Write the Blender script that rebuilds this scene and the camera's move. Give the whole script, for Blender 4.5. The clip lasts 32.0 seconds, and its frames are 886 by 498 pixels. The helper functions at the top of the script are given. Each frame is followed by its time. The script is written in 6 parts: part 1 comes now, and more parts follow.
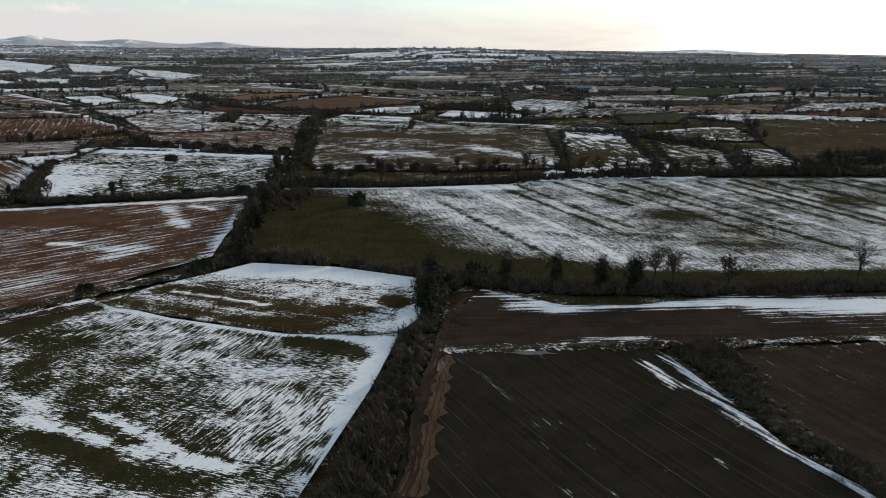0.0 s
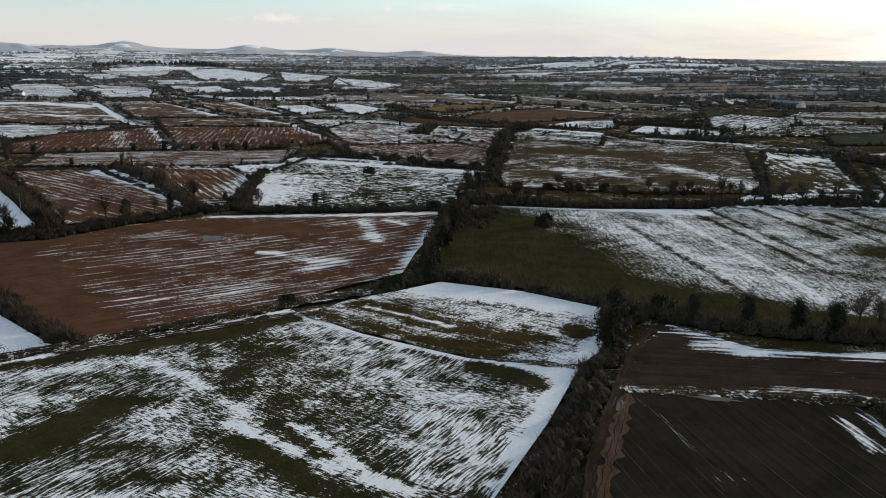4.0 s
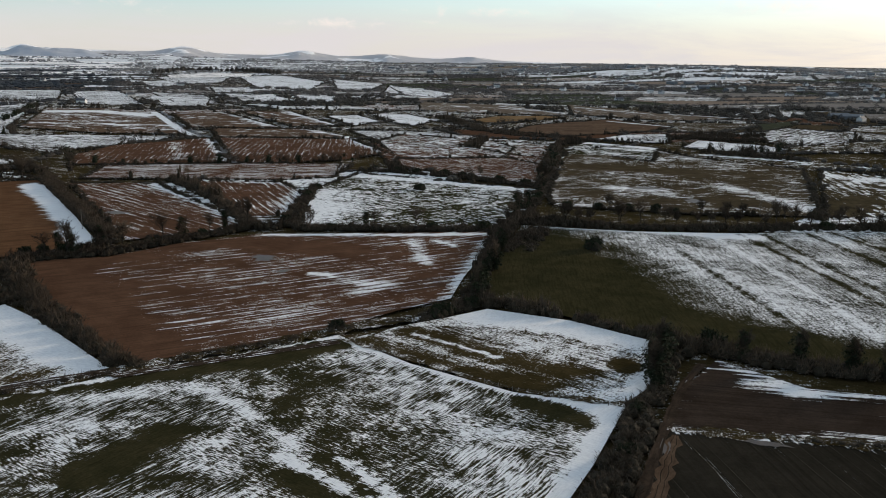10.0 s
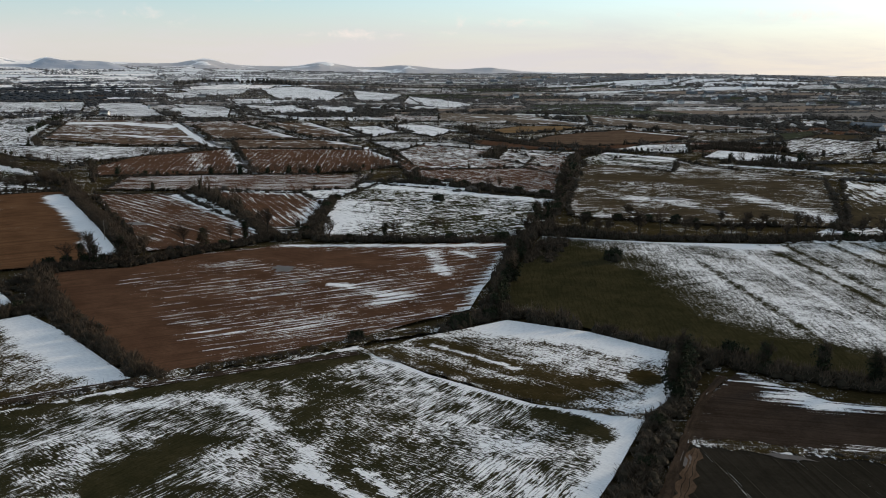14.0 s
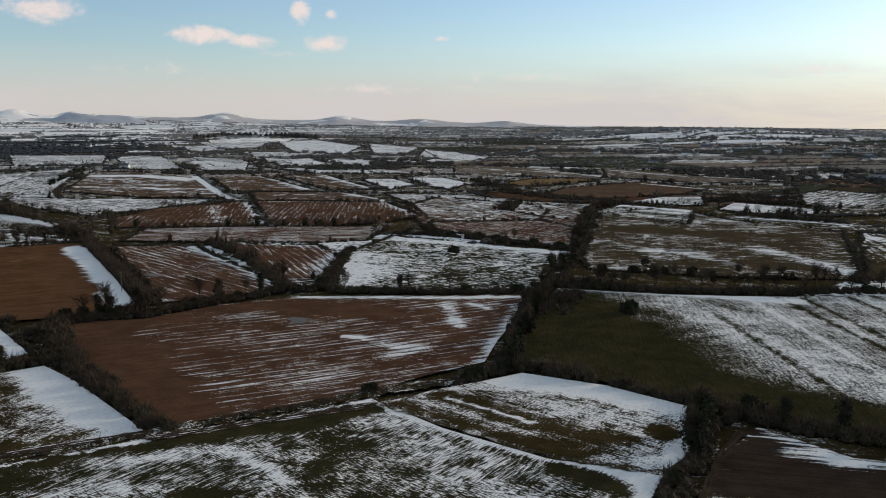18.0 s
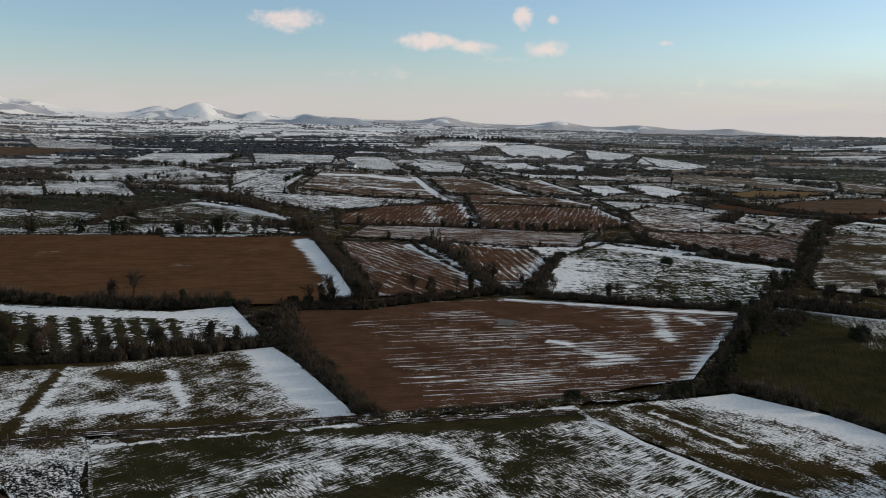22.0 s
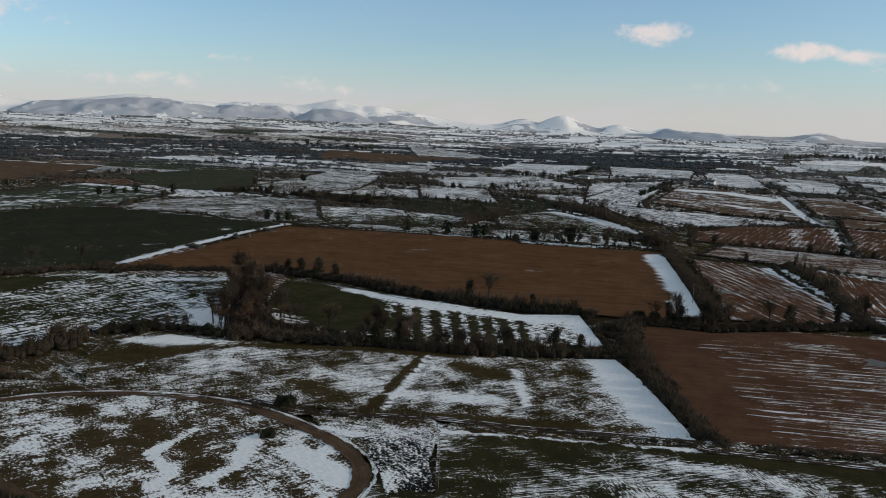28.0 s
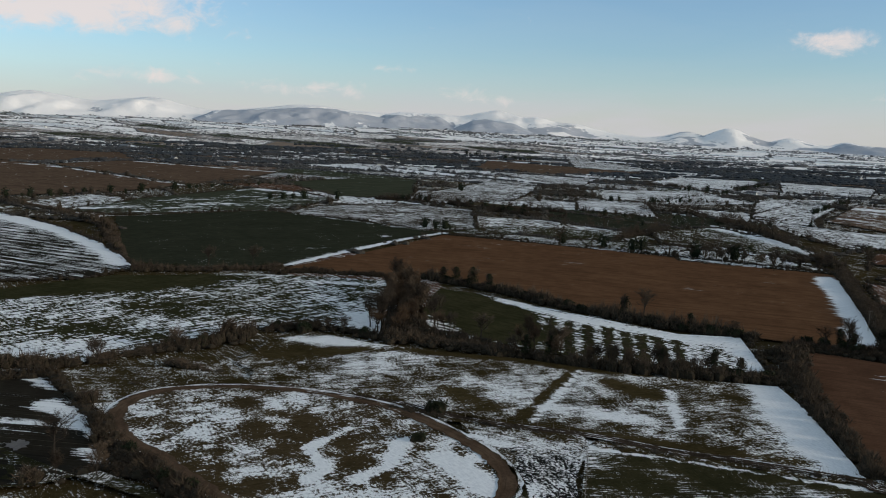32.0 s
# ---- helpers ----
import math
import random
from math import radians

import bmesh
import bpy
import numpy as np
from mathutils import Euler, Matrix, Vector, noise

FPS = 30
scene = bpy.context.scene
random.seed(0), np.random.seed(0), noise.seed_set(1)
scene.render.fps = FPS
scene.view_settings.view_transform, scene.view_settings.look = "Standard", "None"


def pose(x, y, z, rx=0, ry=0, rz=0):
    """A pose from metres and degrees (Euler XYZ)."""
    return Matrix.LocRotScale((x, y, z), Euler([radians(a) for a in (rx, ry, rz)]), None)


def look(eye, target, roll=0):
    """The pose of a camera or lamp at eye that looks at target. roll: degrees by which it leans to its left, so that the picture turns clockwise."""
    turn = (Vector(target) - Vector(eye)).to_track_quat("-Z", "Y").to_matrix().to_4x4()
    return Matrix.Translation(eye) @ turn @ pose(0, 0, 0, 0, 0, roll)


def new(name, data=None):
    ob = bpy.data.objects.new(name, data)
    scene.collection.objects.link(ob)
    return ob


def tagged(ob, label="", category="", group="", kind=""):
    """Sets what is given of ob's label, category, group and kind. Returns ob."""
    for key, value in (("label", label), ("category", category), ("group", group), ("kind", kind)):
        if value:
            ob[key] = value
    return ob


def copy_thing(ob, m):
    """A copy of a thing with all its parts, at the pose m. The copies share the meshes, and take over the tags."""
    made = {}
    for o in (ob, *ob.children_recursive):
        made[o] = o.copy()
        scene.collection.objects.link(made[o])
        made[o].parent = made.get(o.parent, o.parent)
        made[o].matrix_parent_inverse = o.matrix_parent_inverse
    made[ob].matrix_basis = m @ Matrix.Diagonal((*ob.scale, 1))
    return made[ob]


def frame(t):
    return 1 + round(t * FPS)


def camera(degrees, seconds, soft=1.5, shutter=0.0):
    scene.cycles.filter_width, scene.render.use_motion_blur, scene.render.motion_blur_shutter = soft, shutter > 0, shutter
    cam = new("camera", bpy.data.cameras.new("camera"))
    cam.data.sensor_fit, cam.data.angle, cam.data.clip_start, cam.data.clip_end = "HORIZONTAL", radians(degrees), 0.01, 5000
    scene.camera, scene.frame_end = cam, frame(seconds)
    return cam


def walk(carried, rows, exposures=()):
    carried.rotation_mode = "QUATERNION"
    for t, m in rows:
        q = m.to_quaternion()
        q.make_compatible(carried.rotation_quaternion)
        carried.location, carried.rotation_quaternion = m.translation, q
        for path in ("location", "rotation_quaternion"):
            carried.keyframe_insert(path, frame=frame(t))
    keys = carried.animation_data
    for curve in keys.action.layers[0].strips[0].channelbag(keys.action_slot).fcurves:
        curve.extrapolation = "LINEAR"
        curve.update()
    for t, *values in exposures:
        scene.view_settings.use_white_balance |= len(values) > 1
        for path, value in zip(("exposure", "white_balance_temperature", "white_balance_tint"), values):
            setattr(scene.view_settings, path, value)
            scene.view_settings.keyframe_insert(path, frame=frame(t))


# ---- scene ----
from mathutils.geometry import delaunay_2d_cdt

# ---------------------------------------------------------------- camera
cam = camera(54.923, 32.0, soft=1.0)
# seconds, eye x y z, yaw to the left, pitch, lean to the left
FLIGHT = [
    (0.0, -0.37, 1.55, 70.80, 0.000, -14.007, 0.536),
    (0.5, -0.41, 1.41, 71.50, 2.538, -13.956, 0.440),
    (1.0, -0.40, 1.28, 72.21, 4.312, -13.888, 0.382),
    (1.5, -0.40, 1.17, 73.00, 5.697, -13.863, 0.355),
    (2.0, -0.42, 1.06, 73.89, 7.075, -13.825, 0.337),
    (2.5, -0.43, 0.92, 74.67, 8.464, -13.765, 0.377),
    (3.0, -0.47, 0.73, 75.43, 9.853, -13.722, 0.413),
    (3.5, -0.50, 0.52, 76.21, 11.271, -13.690, 0.432),
    (4.0, -0.52, 0.34, 77.00, 12.728, -13.637, 0.434),
    (4.5, -0.55, 0.24, 77.80, 14.165, -13.584, 0.443),
    (6.5, -0.61, 0.23, 80.77, 15.047, -13.455, 0.548),
    (7.0, -0.59, 0.25, 81.49, 15.195, -13.453, 0.529),
    (7.5, -0.57, 0.29, 82.20, 15.347, -13.441, 0.569),
    (8.0, -0.56, 0.33, 82.88, 15.488, -13.431, 0.594),
    (8.5, -0.58, 0.35, 83.48, 15.646, -13.385, 0.570),
    (9.0, -0.58, 0.36, 83.94, 15.791, -13.356, 0.586),
    (9.5, -0.55, 0.38, 84.29, 15.970, -13.347, 0.578),
    (10.0, -0.51, 0.39, 84.53, 16.116, -13.358, 0.573),
    (10.5, -0.46, 0.40, 84.62, 16.247, -13.307, 0.601),
    (11.0, -0.45, 0.37, 84.67, 16.413, -13.254, 0.572),
    (11.5, -0.45, 0.33, 84.74, 16.607, -13.200, 0.539),
    (12.0, -0.47, 0.25, 84.78, 16.797, -13.123, 0.464),
    (12.5, -0.49, 0.18, 84.89, 16.976, -13.111, 0.414),
    (13.0, -0.47, 0.14, 84.90, 17.134, -13.072, 0.387),
    (13.5, -0.43, 0.14, 84.91, 17.291, -12.971, 0.331),
    (15.5, -0.27, 0.28, 84.83, 17.829, -11.383, 0.238),
    (16.0, -0.20, 0.32, 84.82, 17.948, -10.932, 0.274),
    (16.5, -0.16, 0.35, 84.83, 18.063, -9.982, 0.286),
    (17.0, -0.13, 0.37, 84.88, 18.228, -9.378, 0.266),
    (17.5, -0.13, 0.36, 84.91, 18.374, -9.341, 0.205),
    (18.0, -0.13, 0.29, 84.90, 18.513, -9.204, 0.173),
    (18.5, -0.09, 0.17, 84.92, 18.621, -9.040, 0.152),
    (19.0, 0.00, 0.00, 85.00, 19.965, -8.939, 0.170),
    (19.5, 0.12, -0.24, 85.09, 21.879, -8.862, 0.165),
    (20.0, 0.29, -0.47, 85.09, 24.078, -8.819, 0.296),
    (20.5, 0.44, -0.65, 85.14, 26.233, -8.834, 0.469),
    (21.0, 0.55, -0.79, 85.16, 28.412, -8.872, 0.633),
    (21.5, 0.60, -0.96, 85.14, 30.569, -8.915, 0.780),
    (22.0, 0.61, -1.14, 85.15, 32.740, -8.989, 0.875),
    (22.5, 0.63, -1.31, 85.06, 34.987, -9.018, 0.925),
    (23.0, 0.65, -1.42, 85.01, 37.202, -9.056, 0.910),
    (23.5, 0.67, -1.47, 85.07, 39.399, -9.024, 0.826),
    (24.0, 0.70, -1.47, 85.15, 41.525, -8.999, 0.777),
    (24.5, 0.74, -1.46, 85.21, 43.497, -8.911, 0.818),
    (25.0, 0.76, -1.43, 85.17, 45.362, -8.853, 0.898),
    (25.5, 0.76, -1.44, 85.11, 47.189, -8.787, 0.897),
    (27.5, 0.85, -1.36, 84.80, 54.513, -8.566, 1.381),
    (28.0, 0.90, -1.39, 84.79, 56.236, -8.579, 1.576),
    (28.5, 0.98, -1.46, 84.80, 57.883, -8.571, 1.685),
    (29.0, 1.12, -1.51, 84.88, 59.186, -8.510, 1.720),
    (29.5, 1.30, -1.53, 84.92, 60.555, -8.442, 1.887),
    (30.0, 1.48, -1.57, 84.98, 61.255, -8.360, 1.990),
    (30.5, 1.67, -1.62, 85.04, 62.725, -8.302, 2.065),
    (31.0, 1.85, -1.69, 85.05, 64.169, -8.273, 2.100),
    (31.5, 2.00, -1.78, 85.13, 65.305, -8.220, 2.112),
    (32.0, 2.12, -1.89, 85.30, 66.743, -8.186, 2.078),
]


def aim(x, y, z, yaw, pitch, lean):
    a, b = radians(yaw), radians(pitch)
    way = Vector((-math.sin(a) * math.cos(b), math.cos(a) * math.cos(b), math.sin(b)))
    return look((x, y, z), Vector((x, y, z)) + way * 100, lean)


walk(cam, [(t, aim(*row)) for t, *row in FLIGHT], [(0.0, 0.38, 6700, 12), (10.0, 0.35, 6850, 13.5), (13.5, 0.33, 6900, 13.5), (19.0, 0.05, 6900, 14), (25.0, 0.01, 6800, 12.5), (28.5, 0.0, 6580, 11), (32.0, 0.0, 6500, 10)])

# ---------------------------------------------------------------- world and sun
SUN_AZ, SUN_EL = radians(-43), radians(13)      # azimuth counted to the left of +y
SUN_WAY = Vector((-math.sin(SUN_AZ) * math.cos(SUN_EL), math.cos(SUN_AZ) * math.cos(SUN_EL), math.sin(SUN_EL)))


def nd(nt, kind, **sets):
    n = nt.nodes.new(kind)
    for k, v in sets.items():
        if k in n.inputs:
            n.inputs[k].default_value = v
    return n


def math_node(nt, op, a, b=None, c=None, clamp=False):
    n = nt.nodes.new("ShaderNodeMath")
    n.operation, n.use_clamp = op, clamp
    for i, v in enumerate((a, b, c)):
        if v is None:
            continue
        if isinstance(v, (int, float)):
            n.inputs[i].default_value = v
        else:
            nt.links.new(v, n.inputs[i])
    return n.outputs[0]


def smooth(nt, v, lo, hi, a=0.0, b=1.0):
    n = nt.nodes.new("ShaderNodeMapRange")
    n.interpolation_type = "SMOOTHSTEP"
    n.inputs["From Min"].default_value, n.inputs["From Max"].default_value = lo, hi
    n.inputs["To Min"].default_value, n.inputs["To Max"].default_value = a, b
    nt.links.new(v, n.inputs["Value"])
    return n.outputs[0]


def mix(nt, fac, a, b):
    n = nt.nodes.new("ShaderNodeMix")
    n.data_type = "RGBA"
    for sock, v in ((n.inputs[0], fac), (n.inputs[6], a), (n.inputs[7], b)):
        if isinstance(v, (int, float)):
            sock.default_value = v
        elif isinstance(v, tuple):
            sock.default_value = (*v, 1)
        else:
            nt.links.new(v, sock)
    return n.outputs[2]


def vmath(nt, op, a, b=None):
    n = nt.nodes.new("ShaderNodeVectorMath")
    n.operation = op
    for i, v in enumerate((a, b)):
        if v is None:
            continue
        if isinstance(v, tuple):
            n.inputs[i].default_value = v
        else:
            nt.links.new(v, n.inputs[i])
    return n.outputs["Value"] if op in ("DOT_PRODUCT", "LENGTH", "DISTANCE") else n.outputs[0]


def noise_tex(nt, vec, scale, detail=3.0, rough=0.55, distort=0.0):
    n = nt.nodes.new("ShaderNodeTexNoise")
    n.inputs["Scale"].default_value, n.inputs["Detail"].default_value = scale, detail
    n.inputs["Roughness"].default_value, n.inputs["Distortion"].default_value = rough, distort
    nt.links.new(vec, n.inputs["Vector"])
    return n.outputs["Fac"]


def sky_dir(az, el):
    a, e = radians(az), radians(el)
    return (-math.sin(a) * math.cos(e), math.cos(a) * math.cos(e), math.sin(e))


world = bpy.data.worlds.new("sky")
scene.world = world
world.use_nodes = True
wt = world.node_tree
wt.nodes.clear()
sky = wt.nodes.new("ShaderNodeTexSky")
sky.sky_type, sky.sun_disc = "NISHITA", False
sky.sun_elevation, sky.sun_rotation = SUN_EL, -SUN_AZ
sky.air_density, sky.dust_density, sky.ozone_density = 1.0, 0.6, 2.5
coord = wt.nodes.new("ShaderNodeTexCoord").outputs["Generated"]
sep = nd(wt, "ShaderNodeSeparateXYZ")
wt.links.new(coord, sep.inputs[0])
up = sep.outputs[2]
# a veil of thin cloud, thicker towards the horizon and towards the sun
flat = vmath(wt, "MULTIPLY", coord, (1.0, 1.0, 6.5))
veil = noise_tex(wt, flat, 4.0, 7, 0.62, 0.5)
low = smooth(wt, up, 0.0, 0.088, 1.0, 0.0)
sunward = smooth(wt, vmath(wt, "DOT_PRODUCT", coord, tuple(SUN_WAY)), 0.80, 1.0)
cloudy = smooth(wt, veil, 0.36, 0.68)
overhead = smooth(wt, up, 0.20, 0.45)
veil_amount = math_node(wt, "ADD", math_node(wt, "MULTIPLY_ADD", cloudy, 0.07, math_node(wt, "MULTIPLY", overhead, 0.90)),
                        math_node(wt, "MULTIPLY_ADD", math_node(wt, "MULTIPLY", low, math_node(wt, "MULTIPLY_ADD", cloudy, 0.20, 0.80)), 0.98, math_node(wt, "MULTIPLY", sunward, 0.55)), clamp=True)
above = nd(wt, "ShaderNodeCombineXYZ")
wt.links.new(sep.outputs[0], above.inputs[0])
wt.links.new(sep.outputs[1], above.inputs[1])
wt.links.new(math_node(wt, "MAXIMUM", math_node(wt, "ADD", up, 0.02), 0.01), above.inputs[2])
wt.links.new(above.outputs[0], sky.inputs[0])
sky_col = vmath(wt, "MULTIPLY", sky.outputs[0], (0.142, 0.154, 0.168))
veil_col = mix(wt, smooth(wt, up, 0.008, 0.060), (0.570, 0.568, 0.582), (0.500, 0.580, 0.645))
veil_col = mix(wt, sunward, veil_col, (1.80, 1.70, 1.60))
veil_col = mix(wt, overhead, veil_col, (0.275, 0.345, 0.41))
col = mix(wt, veil_amount, sky_col, veil_col)
# small fair-weather clouds: direction, height over the horizon, half width, half height in degrees
puff_noise = noise_tex(wt, vmath(wt, "MULTIPLY", coord, (1.0, 1.0, 1.6)), 30.0, 6, 0.62, 0.4)
total = None
for az, el, hw, hh, full in ((43.3, 5.75, 2.8, 0.95, 1.05), (33.9, 4.65, 2.3, 0.7, 1), (31.0, 4.3, 2.6, 0.6, 0.9), (27.8, 6.2, 0.8, 0.85, 1), (25.8, 6.1, 0.5, 0.4, 0.9), (26.4, 4.25, 1.9, 0.75, 1), (28.5, 3.6, 2.2, 0.4, 0.7),
                             (18.8, 4.65, 0.7, 0.25, 0.8), (91.5, 6.6, 11.0, 2.0, 1.3), (86.0, 2.5, 6.0, 0.7, 0.62), (77.0, 2.2, 7.0, 0.8, 0.5), (63.5, 2.0, 4.0, 0.8, 0.6), (71.0, 3.6, 2.0, 0.3, 0.5), (38.0, 2.4, 8.0, 0.6, 0.45),
                             (12.0, 2.2, 8.0, 0.5, 0.5), (-4.0, 2.6, 6.0, 0.5, 0.55), (22.0, 1.4, 9.0, 0.5, 0.45)):
    d = vmath(wt, "SUBTRACT", coord, sky_dir(az, el))
    right = (math.cos(radians(az)), math.sin(radians(az)), 0.0)
    u = math_node(wt, "DIVIDE", vmath(wt, "DOT_PRODUCT", d, right), radians(hw))
    v = math_node(wt, "DIVIDE", vmath(wt, "DOT_PRODUCT", d, (0.0, 0.0, 1.0)), radians(hh))
    r = math_node(wt, "SQRT", math_node(wt, "ADD", math_node(wt, "MULTIPLY", u, u), math_node(wt, "MULTIPLY", v, v)))
    spot = smooth(wt, r, 0.0, 1.5, full, 0.0)
    total = spot if total is None else math_node(wt, "MAXIMUM", total, spot)
puff = smooth(wt, math_node(wt, "MULTIPLY_ADD", math_node(wt, "SUBTRACT", puff_noise, 0.5), 2.0, total), 0.30, 1.10, 0.0, 0.88)
col = mix(wt, puff, col, (0.81, 0.72, 0.69))
back = wt.nodes.new("ShaderNodeBackground")
back.inputs["Strength"].default_value = 1.0
wt.links.new(col, back.inputs["Color"])
wt.links.new(back.outputs[0], wt.nodes.new("ShaderNodeOutputWorld").inputs["Surface"])

sun_data = bpy.data.lights.new("sun", "SUN")
sun_data.energy, sun_data.angle, sun_data.color = 2.15, radians(9), (1.0, 0.88, 0.72)
sun = new("sun", sun_data)
sun.matrix_world = look((0, 0, 300), Vector((0, 0, 300)) - SUN_WAY)


# ---------------------------------------------------------------- materials
def material(name, rough=0.9, spec=0.2):
    m = bpy.data.materials.new(name)
    m.use_nodes = True
    nt = m.node_tree
    b = nt.nodes["Principled BSDF"]
    b.inputs["Roughness"].default_value = rough
    b.inputs["Specular IOR Level"].default_value = spec
    return m, nt, b


def bump(nt, b, height, strength, dist):
    n = nt.nodes.new("ShaderNodeBump")
    n.inputs["Strength"].default_value, n.inputs["Distance"].default_value = strength, dist
    nt.links.new(height, n.inputs["Height"])
    nt.links.new(n.outputs[0], b.inputs["Normal"])


SNOW = (0.82, 0.82, 0.81)
SNOW_OLD = (0.66, 0.665, 0.67)


def land(name, dark, light, pitch=3.0, streak=0.8, patch=0.9, grain=0.5, wave=0.12, edge=0.06, along=0.09, across=0.8, weave=False, lines=0.0, grit=1.25, sunlit_snow=None, zones=False):
    """Soil or grass under broken snow. The mesh carries 'cover' (how much snow lies) and 'rows' (metres along and across the drills)."""
    m, nt, b = material(name, 1.0, 0.0)
    pos = nt.nodes.new("ShaderNodeNewGeometry").outputs["Position"]
    at = nt.nodes.new("ShaderNodeAttribute")
    at.attribute_name = "rows"
    rows = at.outputs["Vector"]
    ac = nt.nodes.new("ShaderNodeAttribute")
    ac.attribute_name = "cover"
    cover = ac.outputs["Fac"]
    big = noise_tex(nt, pos, 0.035, 4, 0.6)
    mid = noise_tex(nt, pos, 0.13, 4, 0.6, 0.3)
    fine = noise_tex(nt, pos, grit, 4, 0.8)
    warp = vmath(nt, "ADD", rows, vmath(nt, "MULTIPLY", nt_color(nt, pos, 0.05), (6.0, 2.5, 0.0)))
    st = noise_tex(nt, vmath(nt, "MULTIPLY", warp, (along, across, 0.0)), 1.0, 4, 0.65)
    st2 = noise_tex(nt, vmath(nt, "MULTIPLY", rows, (across * 1.3, along * 2.0, 0.0) if weave else (along * 3, across * 3, 0.0)), 1.0, 3, 0.65)
    sr = nd(nt, "ShaderNodeSeparateXYZ")
    nt.links.new(rows, sr.inputs[0])
    phase = math_node(nt, "MULTIPLY_ADD", big, 3.0, math_node(nt, "MULTIPLY", sr.outputs[1], 2 * math.pi / pitch))
    wav = math_node(nt, "SINE", phase)
    if zones:       # one part of the land was worked along, the next across
        turned = smooth(nt, noise_tex(nt, pos, 0.022, 2, 0.5), 0.46, 0.54)
        st = math_node(nt, "MULTIPLY_ADD", math_node(nt, "SUBTRACT", st2, st), turned, st)
        st2 = st
    s = math_node(nt, "MULTIPLY_ADD", math_node(nt, "SUBTRACT", st, 0.5), streak * 1.6, math_node(nt, "MULTIPLY_ADD", math_node(nt, "SUBTRACT", st2, 0.5), streak * 1.0, cover))
    s = math_node(nt, "MULTIPLY_ADD", wav, wave, s)
    s = math_node(nt, "MULTIPLY_ADD", math_node(nt, "SUBTRACT", big, 0.5), patch * 0.9, s)
    s = math_node(nt, "MULTIPLY_ADD", math_node(nt, "SUBTRACT", mid, 0.5), patch * 1.1, s)
    s = math_node(nt, "MULTIPLY_ADD", math_node(nt, "SUBTRACT", fine, 0.5), grain, s)
    lying = smooth(nt, s, 0.5 - edge, 0.5 + edge)
    lying = math_node(nt, "MULTIPLY", lying, smooth(nt, cover, 0.01, 0.10))
    base = mix(nt, smooth(nt, math_node(nt, "MULTIPLY_ADD", fine, 0.4, math_node(nt, "MULTIPLY_ADD", mid, 0.35, math_node(nt, "MULTIPLY", big, 0.35))), 0.4, 0.7), dark, light)
    base = mix(nt, smooth(nt, st, 0.45, 0.65, 0.0, 0.5), base, tuple(c * 0.62 for c in dark))
    if lines:
        lane = math_node(nt, "COSINE", math_node(nt, "MULTIPLY", sr.outputs[1], 2 * math.pi / lines))
        lane = math_node(nt, "MULTIPLY", smooth(nt, lane, 0.965, 0.995), smooth(nt, st, 0.46, 0.66, 0.05, 1.0))
        base = mix(nt, lane, base, tuple(c * 2.1 for c in light))
    snow = mix(nt, smooth(nt, math_node(nt, "MULTIPLY_ADD", fine, 0.4, math_node(nt, "MULTIPLY", st2, 0.6)), 0.35, 0.62), sunlit_snow or SNOW_OLD, sunlit_snow or SNOW)
    nt.links.new(mix(nt, lying, base, snow), b.inputs["Base Color"])
    bump(nt, b, math_node(nt, "MULTIPLY_ADD", lying, 0.5, math_node(nt, "MULTIPLY_ADD", wav, 0.05, fine)), 0.4, 0.2)
    return m


def nt_color(nt, vec, scale):
    n = nt.nodes.new("ShaderNodeTexNoise")
    n.inputs["Scale"].default_value, n.inputs["Detail"].default_value = scale, 2
    nt.links.new(vec, n.inputs["Vector"])
    return vmath(nt, "SUBTRACT", n.outputs["Color"], (0.5, 0.5, 0.5))


def plain(name, dark, light, scale=0.5, rough=0.9, spec=0.1, per_object=0.0):
    m, nt, b = material(name, rough, spec)
    pos = nt.nodes.new("ShaderNodeNewGeometry").outputs["Position"]
    n = noise_tex(nt, pos, scale, 4, 0.6)
    n2 = noise_tex(nt, pos, scale * 7, 3, 0.6)
    v = math_node(nt, "MULTIPLY_ADD", n2, 0.4, math_node(nt, "MULTIPLY", n, 0.7))
    if per_object:
        rnd = nt.nodes.new("ShaderNodeObjectInfo").outputs["Random"]
        v = math_node(nt, "MULTIPLY_ADD", math_node(nt, "SUBTRACT", rnd, 0.5), per_object, v)
    nt.links.new(mix(nt, smooth(nt, v, 0.35, 0.78), dark, light), b.inputs["Base Color"])
    bump(nt, b, n2, 0.4, 0.1)
    return m


M_BROWN = land("red_brown_tilled_soil", (0.068, 0.035, 0.021), (0.116, 0.062, 0.037), 4.6, 1.4, 0.42, 0.6, 0.10, 0.05, 0.030, 0.95)
M_ORANGE = land("orange_brown_stubble_soil", (0.086, 0.043, 0.0225), (0.134, 0.070, 0.0365), 6.0, 0.6, 0.5, 0.3, 0.05, 0.2, 0.03, 0.3)
M_DARK = land("dark_ploughed_soil", (0.0165, 0.0145, 0.0110), (0.030, 0.0255, 0.0190), 9.0, 1.1, 0.5, 0.7, 0.10, 0.06, 0.015, 0.8, lines=3.4)
M_GREEN = land("winter_grass", (0.019, 0.019, 0.009), (0.048, 0.039, 0.019), 2.6, 0.85, 1.15, 1.0, 0.04, 0.13, 0.20, 2.1, True, grit=1.5, zones=True)
M_LAWN = land("fine_winter_grass", (0.019, 0.019, 0.009), (0.046, 0.038, 0.018), 2.6, 0.55, 0.65, 2.4, 0.03, 0.22, 0.12, 1.3, True, grit=1.5)
